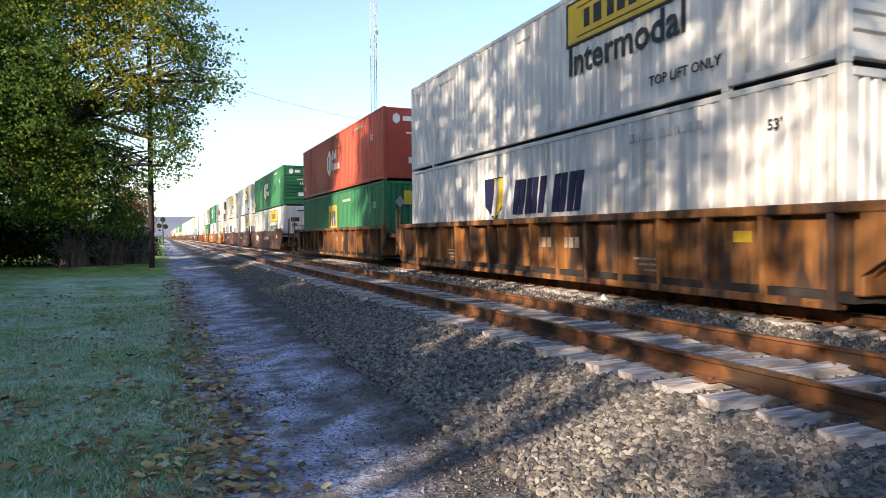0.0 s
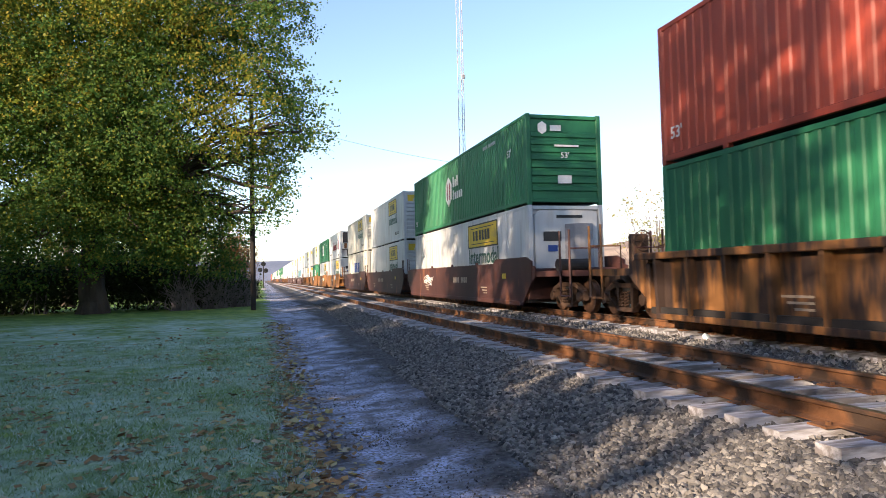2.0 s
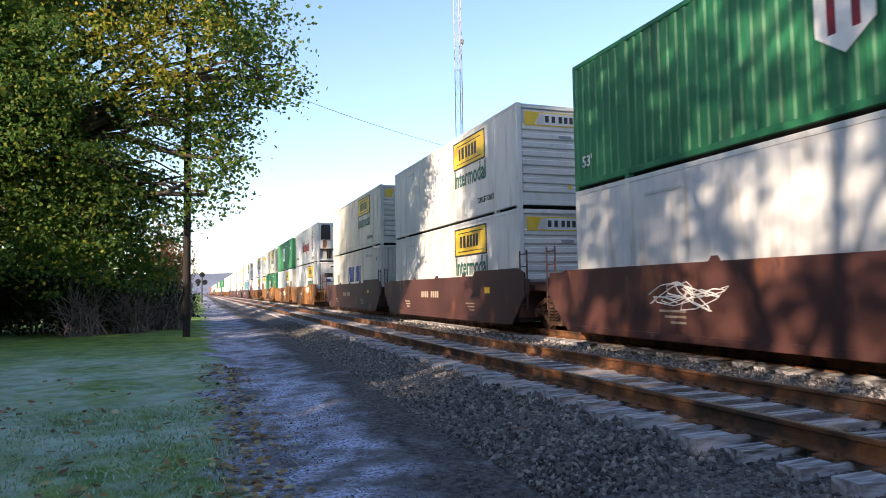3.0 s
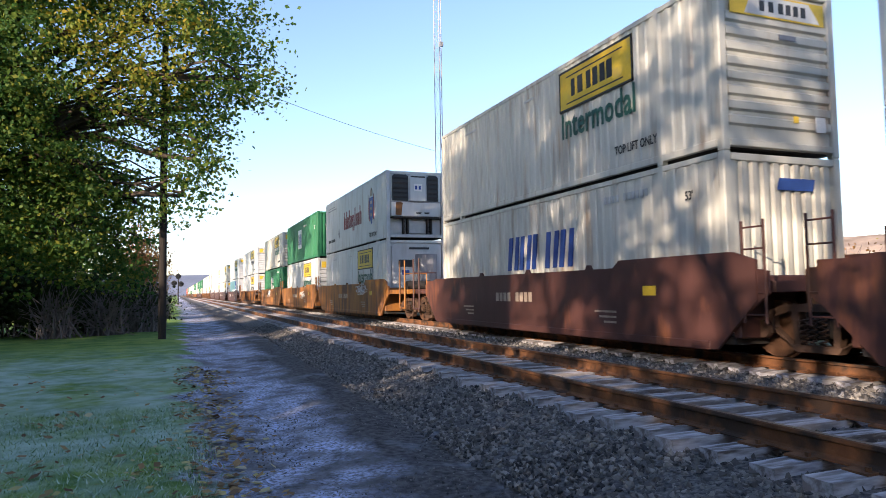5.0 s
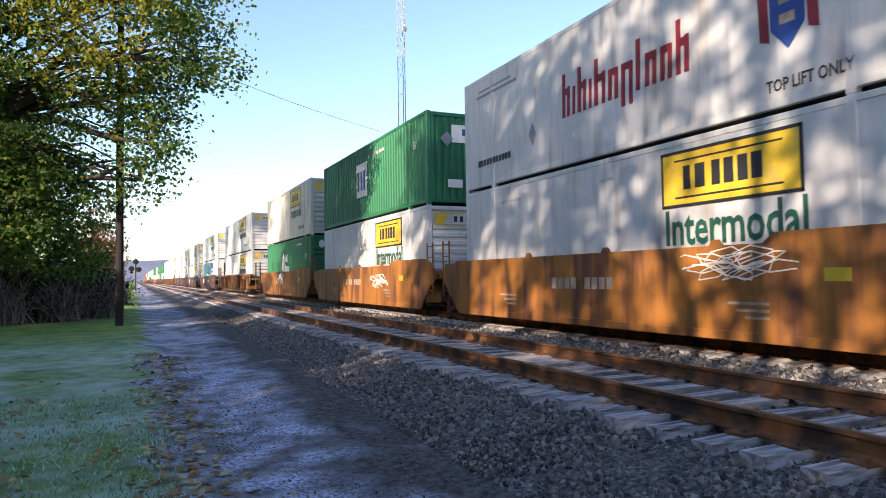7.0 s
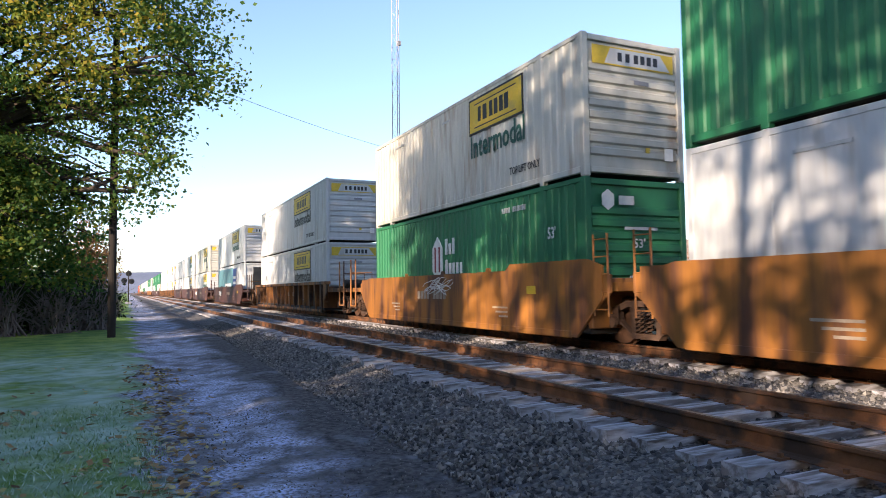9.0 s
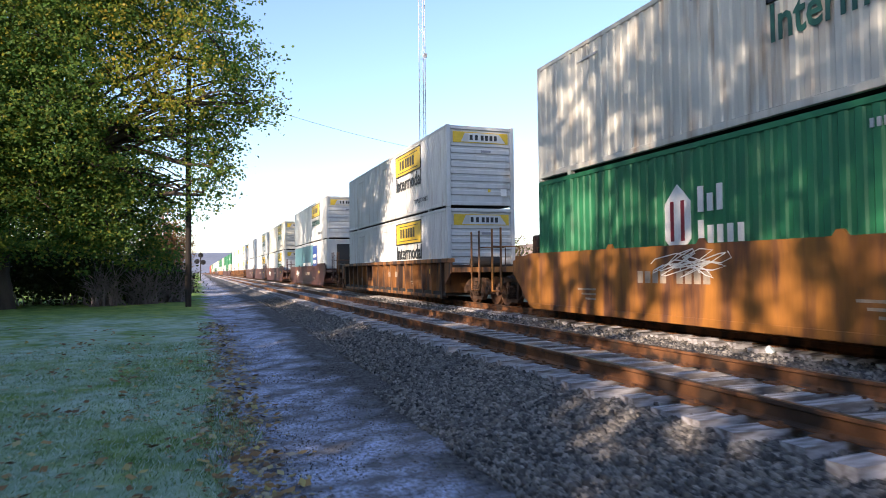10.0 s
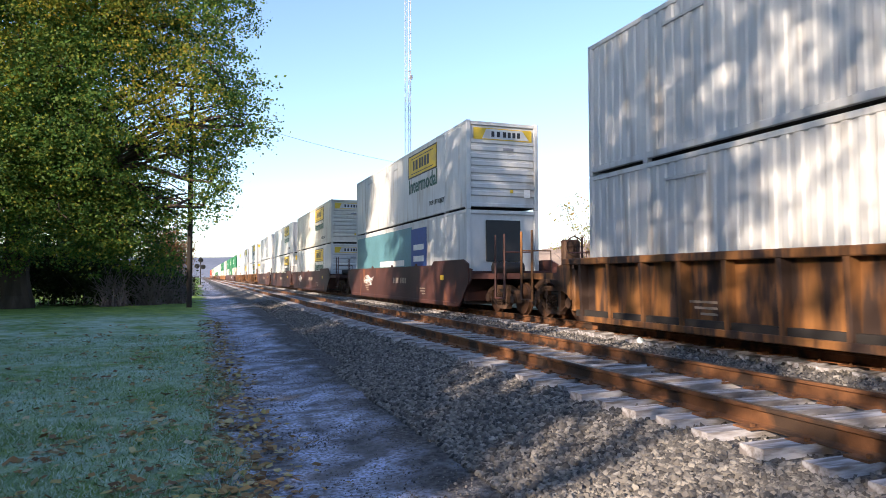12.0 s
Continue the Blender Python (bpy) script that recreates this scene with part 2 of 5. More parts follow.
MAT_HILL_NEAR = material("autumn_hillside", (0.30, 0.24, 0.20), 1.0, 0, 0.15, 0.05, 0, spec=0.0)
MAT_PAPER = material("white_litter", (0.55, 0.66, 0.75), 0.6, 0, 0.05, 5, 0.2, 60)
MAT_SLAB = material("pale_concrete", (0.42, 0.39, 0.35), 0.9, 0, 0.1, 8, 0.4, 60)
MAT_FAINT = material("faded_mark", (0.42, 0.44, 0.45), 0.6, 0, 0.05, 5, 0)
MAT_FADED = material("faded_stencil", (0.34, 0.28, 0.22), 0.7, 0, 0.15, 5, 0)
MAT_LIGHTSOFF = material("dark_signal_lens", (0.02, 0.02, 0.025), 0.3, 0, 0.05, 5, 0)


# ---- mesh helpers ----
class Mesh:
    """Collects faces for one mesh."""

    def __init__(self):
        self.v, self.f = [], []

    def add(self, verts, faces):
        k = len(self.v)
        self.v += [tuple(p) for p in verts]
        self.f += [tuple(i + k for i in f) for f in faces]
        return self

    def box(self, x0, x1, y0, y1, z0, z1, bevel=0.0):
        if not bevel:
            v = [(x, y, z) for x in (x0, x1) for y in (y0, y1) for z in (z0, z1)]
            return self.add(v, [(0, 1, 3, 2), (4, 6, 7, 5), (0, 4, 5, 1), (2, 3, 7, 6), (0, 2, 6, 4), (1, 5, 7, 3)])
        bm = bmesh.new()
        bmesh.ops.create_cube(bm, size=1.0)
        for q in bm.verts:
            q.co = Vector(((x0 + x1) / 2 + q.co.x * (x1 - x0), (y0 + y1) / 2 + q.co.y * (y1 - y0), (z0 + z1) / 2 + q.co.z * (z1 - z0)))
        bmesh.ops.bevel(bm, geom=bm.edges[:], offset=bevel, segments=1, affect="EDGES")
        bm.verts.index_update()
        self.add([q.co for q in bm.verts], [[q.index for q in f.verts] for f in bm.faces])
        bm.free()
        return self

    def prism(self, outline, axis, a, b):
        """An outline in the plane across the axis, drawn out from a to b. x: (y, z), y: (x, z), z: (x, y)."""
        n = len(outline)
        put = {"x": lambda p, t: (t, p[0], p[1]), "y": lambda p, t: (p[0], t, p[1]), "z": lambda p, t: (p[0], p[1], t)}[axis]
        v = [put(p, a) for p in outline] + [put(p, b) for p in outline]
        f = [(i, (i + 1) % n, n + (i + 1) % n, n + i) for i in range(n)] + [tuple(range(n))[::-1], tuple(range(n, 2 * n))]
        return self.add(v, f)

    def tube(self, points, radii, n=8, caps=True):
        """A tapered tube along points."""
        rings, pts = [], [Vector(p) for p in points]
        for i, p in enumerate(pts):
            d = (pts[min(i + 1, len(pts) - 1)] - pts[max(i - 1, 0)]).normalized()
            a = d.cross(Vector((0.31, 0.17, 0.93)) if abs(d.z) < 0.9 else Vector((1, 0, 0))).normalized()
            b = d.cross(a)
            rings += [p + (a * math.cos(2 * math.pi * j / n) + b * math.sin(2 * math.pi * j / n)) * radii[i] for j in range(n)]
        f = [(i * n + j, i * n + (j + 1) % n, (i + 1) * n + (j + 1) % n, (i + 1) * n + j) for i in range(len(pts) - 1) for j in range(n)]
        if caps:
            f += [tuple(range(n))[::-1], tuple(range((len(pts) - 1) * n, len(pts) * n))]
        return self.add(rings, f)

    def disc(self, c, r, axis, a, b, n=24):
        """A round plate about c (two coordinates) between a and b on the axis."""
        return self.prism([(c[0] + r * math.cos(2 * math.pi * i / n), c[1] + r * math.sin(2 * math.pi * i / n)) for i in range(n)], axis, a, b)

    def data(self, name, mat, fix=True):
        me = bpy.data.meshes.new(name)
        me.from_pydata(self.v, [], self.f)
        if fix:
            bm = bmesh.new()
            bm.from_mesh(me)
            bmesh.ops.recalc_face_normals(bm, faces=bm.faces[:])
            bm.to_mesh(me)
            bm.free()
        me.materials.append(mat)
        return me


def part(name, mesh, mat, parent=None, label=""):
    """One mesh object, under a thing or a part."""
    ob = new(name, mesh.data(name, mat) if isinstance(mesh, Mesh) else mesh)
    if parent:
        ob.parent = parent
    if label:
        ob["label"] = label
    return ob


def raw(name, verts, faces, mat):
    """A mesh from arrays, for what has many small pieces."""
    me = bpy.data.meshes.new(name)
    me.from_pydata(verts.tolist() if isinstance(verts, np.ndarray) else verts, [], faces.tolist() if isinstance(faces, np.ndarray) else faces)
    me.materials.append(mat)
    return me


def lettering(text, size, mat, parent, place, name="lettering", label="", wide=1.0):
    """Words in the built-in font, as a thin mesh."""
    cu = bpy.data.curves.new(name, "FONT")
    cu.body, cu.size, cu.extrude, cu.resolution_u = text, size, 0.002, 2
    cu.offset = 0.018 * size
    tmp = bpy.data.objects.new("tmp", cu)
    scene.collection.objects.link(tmp)
    me = bpy.data.meshes.new_from_object(tmp.evaluated_get(bpy.context.evaluated_depsgraph_get()))
    bpy.data.objects.remove(tmp)
    me.transform(Matrix.Diagonal((wide, 1, 1, 1)))
    me.materials.clear()
    me.materials.append(mat)
    ob = new(name, me)
    ob.parent, ob.matrix_basis = parent, place
    if label:
        ob["label"] = label
    return ob


# ---- ground ----
def build_ground():
    xs = np.concatenate([[-2500, -1200, -500, -200, -90, -45, -25], np.arange(-16, 14.01, 0.25), [16, 20, 28, 45, 90, 200, 500, 1200, 2500]])
    ys = np.concatenate([[-1500, -600, -200, -80, -40, -20, -10], np.arange(-6, 36, 0.4), np.arange(36, 80, 3), [90, 120, 180, 300, 600, 1200, 3000]])
    gx, gy = np.meshgrid(xs, ys)
    z = ground_z(gx, gy)
    rough = np.array([[noise.noise((x * 0.9, y * 0.9, 0)) * 0.03 + noise.noise((x * 3, y * 3, 5)) * 0.012 if -18 < x < 15 and y < 60 else 0 for x in xs] for y in ys])
    z = z + rough * np.where((gx > 3.6) & (gx < 11.2), 0.2, 1)
    v = np.stack([gx, gy, z], -1).reshape(-1, 3)
    w = len(xs)
    f = [(j * w + i, j * w + i + 1, (j + 1) * w + i + 1, (j + 1) * w + i) for j in range(len(ys) - 1) for i in range(w - 1)]
    me = raw("ground", v, f, MAT_GROUND)
    for q in me.polygons:
        q.use_smooth = True
    tagged(new("ground", me), "frosted lawn, dirt path and grey ballast beside the rails", "ground", kind="structure")


build_ground()


def build_hills():
    """Low wooded ridges all round, far off."""
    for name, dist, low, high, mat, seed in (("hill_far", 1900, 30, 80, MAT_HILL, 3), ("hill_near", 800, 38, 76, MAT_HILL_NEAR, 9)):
        v, f, n = [], [], 240
        for i in range(n):
            a = 2 * math.pi * i / n
            side = 1.0 if name == "hill_far" else max(0.0, min(1.0, (math.sin(a) - 0.2) * 2.2))
            h = (low + (high - low) * (0.5 + 0.5 * noise.noise((math.cos(a) * 2.2, math.sin(a) * 2.2, seed))) + 3 * noise.noise((a * 40, seed, 1))) * side
            for r, z in ((dist * 0.9, -4), (dist, h * 0.75), (dist * 1.05, h), (dist * 1.3, -4)):
                v.append((math.sin(a) * r, math.cos(a) * r, z))
        for i in range(n):
            for k in range(3):
                j = (i + 1) % n
                f.append((i * 4 + k, j * 4 + k, j * 4 + k + 1, i * 4 + k + 1))
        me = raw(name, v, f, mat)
        tagged(new(name, me), "hazy-toned wooded ridge on the horizon", "hill", kind="structure")


build_hills()


# ---- track ----
def rail_outline(cx, top):
    """Flat-bottomed rail in section."""
    half = [(0.030, 0.0), (0.036, -0.006), (0.036, -0.032), (0.010, -0.046), (0.009, -0.135), (0.030, -0.150), (0.072, -0.160), (0.072, -0.170)]
    return [(cx + x, top + z) for x, z in half] + [(cx - x, top + z) for x, z in reversed(half)]


def build_track(cx, name, label, y_far):
    track = tagged(new(name), label, "railway track", kind="structure")
    for s in (-0.755, 0.755):
        part("rail", Mesh().prism(rail_outline(cx + s, RAIL), "y", -60, y_far), MAT_RAIL, track)
        part("rail_head", Mesh().box(cx + s - 0.026, cx + s + 0.026, -60, y_far, RAIL - 0.002, RAIL + 0.003), MAT_RAILTOP, track, "worn steel running surface")
    return track


near_track = build_track(NEAR_TRACK, "near_track", "rusty railway track on weathered wooden ties", 900)
train_track = build_track(TRAIN_TRACK, "train_track", "rusty railway track under the freight train", 900)


# ---- containers ----
SPAN = [BOX_L]  # length of the box that is being built


def along(y):
    """A place along the side, given for the long box."""
    return y * SPAN[0] / BOX_L


def side_place(y, z, x=-BOX_W / 2 - 0.004):
    """Lettering on the side towards the lawn, starting at y and running towards the near end."""
    return pose(x, along(y), z, 90, 0, -90)


def end_place(x, z, y=-0.03):
    return pose(x, y, z, 90, 0, 0)


def flat_side(outline, depth=0.006):
    """A thin painted shape on the side: outline of (y, z)."""
    return Mesh().prism([(along(y), z) for y, z in outline], "x", -BOX_W / 2 - depth, -BOX_W / 2 + 0.02)


def flat_end(outline, depth=0.010):
    return Mesh().prism(outline, "y", -depth, 0.0)


def rect(a0, a1, b0, b1):
    return [(a0, b0), (a1, b0), (a1, b1), (a0, b1)]


def slant(a0, a1, b0, b1, lean=0.12):
    """A leaning bar; the top leans towards the near end."""
    return [(a0, b0), (a1, b0), (a1 - lean, b1), (a0 - lean, b1)]


def corrugated(y0, y1, x, z0, z1, pitch=0.25, depth=0.028, sign=1):
    """A wall of upright folds. sign: which way the folds sink."""
    n = max(1, round((y1 - y0) / pitch))
    ys, xs = [], []
    for i in range(n):
        p = (y1 - y0) / n
        for a, d in ((0.0, 0), (0.42, 0), (0.55, 1), (0.87, 1)):
            ys.append(y0 + (i + a) * p)
            xs.append(x + sign * depth * d)
    ys.append(y1)
    xs.append(x)
    v = [(a, b, z0) for a, b in zip(xs, ys)] + [(a, b, z1) for a, b in zip(xs, ys)]
    k = len(ys)
    return Mesh().add(v, [(i, i + 1, k + i + 1, k + i) for i in range(k - 1)])


def container(label, paint, style="corrugated", end="ribs", mark=None, length=BOX_L, name="shipping_container"):
    """A domestic container, 53 ft long unless told otherwise; its origin is at the middle of the near end's bottom edge, and it reaches along +y."""
    c = tagged(new(name), label, "container", "containers on the train")
    SPAN[0] = length
    w, L, H = BOX_W / 2, length, BOX_H
    post_a, post_b = along(2.0), along(14.15)
    for s in (-1, 1):
        if style == "corrugated":
            for a, b in ((0.14, post_a - 0.07), (post_a + 0.07, post_b - 0.07), (post_b + 0.07, L - 0.14)):
                part("side_panel", corrugated(a, b, s * (w - 0.012), 0.20, H - 0.11, sign=-s), paint, c)
        else:
            m = corrugated(0.14, L - 0.14, s * (w - 0.006), 0.20, H - 0.11, 0.6, 0.006, -s)
            part("side_panel", m, paint, c)
        part("bottom_rail", Mesh().box(s * (w - 0.05) - 0.05, s * (w - 0.05) + 0.05, 0.14, L - 0.14, 0.075, 0.20, 0.01), paint, c)
        part("top_rail", Mesh().box(s * (w - 0.05) - 0.05, s * (w - 0.05) + 0.05, 0.14, L - 0.14, H - 0.11, H - 0.01, 0.01), paint, c)
        for y in (post_a, post_b):
            part("stacking_post", Mesh().box(s * (w - 0.06) - 0.066, s * (w - 0.06) + 0.066, y - 0.07, y + 0.07, 0.0, H, 0.012), paint, c)
        for y in (0.07, L - 0.07):
            part("corner_post", Mesh().box(s * (w - 0.08) - 0.08, s * (w - 0.08) + 0.08, y - 0.07, y + 0.07, 0.0, H, 0.02), paint, c)
    part("roof", Mesh().box(-w + 0.1, w - 0.1, 0.14, L - 0.14, H - 0.06, H - 0.02), paint, c)
    part("floor", Mesh().box(-w + 0.1, w - 0.1, 0.14, L - 0.14, 0.08, 0.16), MAT_DARK, c)
    part("rear_wall", Mesh().box(-w + 0.16, w - 0.16, L - 0.12, L - 0.04, 0.05, H - 0.03), paint, c)
    part("end_sill", Mesh().box(-w + 0.16, w - 0.16, 0.0, 0.13, 0.085, 0.20, 0.01), paint, c)
    part("end_header", Mesh().box(-w + 0.16, w - 0.16, 0.0, 0.13, H - 0.15, H - 0.03, 0.01), paint, c)
    if end in ("ribs", "plain"):
        part("end_wall", Mesh().box(-w + 0.16, w - 0.16, 0.06 if end == "ribs" else 0.0, 0.12, 0.20, H - 0.15), paint, c)
        if end == "ribs":
            for k in range(8):
                z = 0.42 + k * 0.245
                part("end_rib", Mesh().prism([(0.07, z), (0.012, z + 0.04), (0.012, z + 0.16), (0.07, z + 0.20)], "x", -w + 0.17, w - 0.17), paint, c)
    elif end == "folds":
        m, n, p = Mesh(), 10, (2 * w - 0.32) / 10
        v = [(-w + 0.16 + (i + a) * p, 0.02 + d * 0.05) for i in range(n) for a, d in ((0, 0), (0.45, 0), (0.58, 1), (0.87, 1))] + [(w - 0.16, 0.02)]
        k = len(v)
        m.add([(x, y, 0.20) for x, y in v] + [(x, y, H - 0.15) for x, y in v], [(i, i + 1, k + i + 1, k + i) for i in range(k - 1)])
        part("end_wall", m, paint, c)
    elif end == "reefer":
        part("end_wall", Mesh().box(-w + 0.16, w - 0.16, 0.10, 0.14, 0.20, H - 0.15), paint, c)
        part("cooling_unit_cover", Mesh().prism([(-w + 0.22, 0.45), (w - 0.22, 0.45), (w - 0.22, H - 0.30), (w - 0.4, H - 0.18), (-w + 0.4, H - 0.18), (-w + 0.22, H - 0.30)], "y", 0.0, 0.10), MAT_WHITE, c, "white cooling unit cover")
        part("cooling_unit_hood", Mesh().disc((0.42, 0.10), 0.50, "z", 0.35, H - 0.62, 20), MAT_GREY, c, "rounded grey cooling unit hood")
        part("display_panel", Mesh().box(-0.80, -0.20, -0.02, 0.0, 1.75, 2.05), MAT_INK, c, "dark control panel")
        part("badge", Mesh().box(-0.66, -0.34, -0.02, 0.0, 1.42, 1.62), MAT_BLUE, c, "small blue badge")
        part("maker_mark", Mesh().box(-0.35, 0.55, -0.02, 0.0, H - 0.42, H - 0.33), MAT_INK, c, "dark maker's mark")
    elif end == "reefer_vents":
        part("end_wall", Mesh().box(-w + 0.16, w - 0.16, 0.20, 0.24, 0.20, H - 0.15), paint, c)
        part("cooling_unit_cover", Mesh().box(-w + 0.18, w - 0.18, -0.02, 0.20, 0.95, H - 0.16, 0.04), MAT_WHITE, c, "white cooling unit cover with rust stains")
        part("cover_bulge", Mesh().prism([(-0.34, -0.02), (-0.28, -0.10), (0.40, -0.10), (0.46, -0.02)], "z", 1.62, H - 0.17), MAT_WHITE, c, "bulging white middle panel")
        for x0, x1 in ((-1.06, -0.36), (0.48, 0.98)):
            v = part("vent", Mesh().prism([(x0, 1.62), (x1, 1.62), (x1, H - 0.26), (x1 - 0.08, H - 0.18), (x0 + 0.08, H - 0.18), (x0, H - 0.26)], "y", -0.05, -0.02), MAT_INK, c, "dark louvred vent")
            for k in range(5):
                part("louvre", Mesh().prism([(-0.075, 1.72 + k * 0.2), (-0.05, 1.72 + k * 0.2), (-0.05, 1.80 + k * 0.2)], "x", x0 + 0.05, x1 - 0.05), MAT_DARK, v)
        for x in (-0.55, -0.38, 0.52, 0.68):
            part("bracket", Mesh().box(x - 0.035, x + 0.035, 0.0, 0.2, 0.24, 0.95), MAT_DARK, c)
        part("shelf", Mesh().prism([(-w + 0.18, 0.20), (w - 0.18, 0.20), (w - 0.30, -0.12), (-w + 0.30, -0.12)], "z", 0.88, 0.95), MAT_DARK, c, "dark curved shelf under the unit")
        part("lower_panel", Mesh().box(-0.3, 0.46, 0.1, 0.2, 0.26, 0.82, 0.02), MAT_FAINT, c)
        part("seam", Mesh().box(-w + 0.2, w - 0.2, -0.026, -0.018, 1.56, 1.60), MAT_GREY, c)
        b = part("badge", Mesh().box(-0.12, 0.24, -0.108, -0.10, 2.02, 2.34), MAT_LETTERWHITE, c, "small white badge with blue strokes")
        for x in (-0.07, 0.09):
            part("badge_stroke", Mesh().box(x, x + 0.09, -0.113, -0.108, 2.1, 2.26), MAT_BLUE, b)
        part("maker_mark", Mesh().box(-0.26, 0.38, -0.106, -0.10, H - 0.29, H - 0.23), MAT_INK, c)
        part("rust_patch", Mesh().prism([(-0.92, 1.02), (-0.66, 1.0), (-0.60, 1.52), (-0.70, 1.58), (-0.9, 1.56)], "y", -0.026, -0.02), MAT_RUST, c, "rust stain")
        for x in (0.0, 0.36):
            part("latch", Mesh().box(x, x + 0.22, -0.034, -0.02, 1.08, 1.15), MAT_INK, c)
    elif end == "window":
        part("end_wall", Mesh().box(-w + 0.16, w - 0.16, 0.06, 0.12, 0.20, H - 0.15), paint, c)
        part("dark_panel", Mesh().box(-0.62, 0.62, -0.01, 0.05, 1.2, 2.55, 0.02), MAT_INK, c, "black panel of a cooling unit")
    if mark:
        mark(c)
    return c


def mark_hunt(green_text=False, end_sign=True, framed=True, low=False, word=True):
    def put(c):
        z = 1.78
        part("sign_plate", flat_side(rect(2.9, 6.4, z, z + 0.92)), MAT_YELLOW, c, "yellow sign plate")
        if framed:
            for a in (rect(2.9, 6.4, z, z + 0.05), rect(2.9, 6.4, z + 0.87, z + 0.92), rect(2.9, 2.96, z, z + 0.92), rect(6.34, 6.4, z, z + 0.92)):
                part("sign_border", flat_side(a, 0.009), MAT_INK, c)
        # unlettered strokes where the trade name stands
        for k, (a, b) in enumerate(((5.55, 5.75), (5.15, 5.42), (4.75, 4.97), (4.42, 4.66), (4.08, 4.32), (3.75, 4.0))):
            part("sign_stroke", flat_side(rect(a, b, z + 0.28, z + 0.66), 0.009), MAT_INK, c)
        for dz in (0.14, 0.74):
            part("sign_line", flat_side(rect(3.3, 6.0, z + dz, z + dz + 0.03), 0.009), MAT_INK, c)
        if word:
            lettering("Intermodal", 0.80, MAT_INKGREEN if green_text else MAT_INK, c, side_place(6.35, 1.18), label="dark upright lettering", wide=along(1.0))
        lettering("TOP LIFT ONLY", 0.24, MAT_INK, c, side_place(2.75 + 1.0, 0.45), wide=along(1.0))
        for a, b in ((12.5, 13.6), (8.0, 8.6)):
            part("faint_mark", flat_side(rect(a, b, 2.47, 2.52)), MAT_FAINT, c)
        if end_sign:
            part("end_sign", flat_end(rect(-1.05, 1.05, 2.28, 2.66)), MAT_YELLOW, c, "yellow sign on the end")
            part("end_sign_panel", flat_end([(-0.75, 2.31), (0.95, 2.31), (0.70, 2.63), (-0.60, 2.63)], 0.014), MAT_WHITE, c)
            for x in (-0.42, -0.22, 0.0, 0.17, 0.34, 0.51):
                part("sign_stroke", flat_end(rect(x, x + 0.11, 2.38, 2.56), 0.018), MAT_INK, c)
            part("data_mark", flat_end(rect(0.0, 0.38, 1.95, 2.03)), MAT_GREY, c)
            part("placard", flat_end(rect(0.75, 0.98, 0.42, 0.68)), MAT_LETTERWHITE, c)
            part("yellow_tag", flat_end(rect(0.25, 0.36, 0.55, 0.66)), MAT_YELLOW, c)
    return put


def mark_swift(blue=True, shield=False):
    def put(c):
        z, h = 1.22, 0.84
        ink = MAT_BLUE if blue else MAT_NAVY
        w = 0.78 if blue else 0.56
        # abstract leaning strokes in place of the trade name
        for k, (left, right, bars) in enumerate(((1, 1, ()), (1, 1, ()), (1, 0, ()), (1, 1, ()), (1, 1, ()))):
            a = (10.05 if blue else 8.85) - k * w * 1.08
            if left:
                part("name_stroke", flat_side(slant(a - 0.24, a, z, z + h, 0.16)), ink, c, "slanted name stroke")
            if right:
                part("name_stroke", flat_side(slant(a - w * 0.9, a - w * 0.9 + 0.22, z, z + h, 0.16)), ink, c)
            for q in bars:
                part("name_stroke", flat_side(slant(a - w * 0.88, a, z + q * h, z + q * h + 0.17, 0.03), 0.0075), ink, c)
        if shield:
            part("shield", flat_side([(10.4, z + 0.98), (9.35, z + 0.98), (9.4, z + 0.25), (9.85, z - 0.12), (10.35, z + 0.25)]), ink, c, "dark shield with a pale road")
            part("shield_half", flat_side([(9.82, z + 0.96), (9.35, z + 0.96), (9.4, z + 0.25), (9.85, z - 0.10)], 0.0075), MAT_YELLOW, c, "yellow half of the shield")
            part("shield_stripe", flat_side(slant(9.8, 10.0, z, z + 0.9, 0.25), 0.009), MAT_LETTERWHITE, c)
        lettering("53'", 0.22, MAT_INK, c, side_place(1.2, 2.2), wide=along(1.0))
        [part("serial_mark", flat_side(rect(4.2 - k * 0.17, 4.3 - k * 0.17, 2.42, 2.56)), MAT_FAINT, c) for k in range(11) if k != 4]
        part("end_name", flat_end(slant(-0.2, 0.6, 2.3, 2.5, -0.06)), ink, c)
    return put


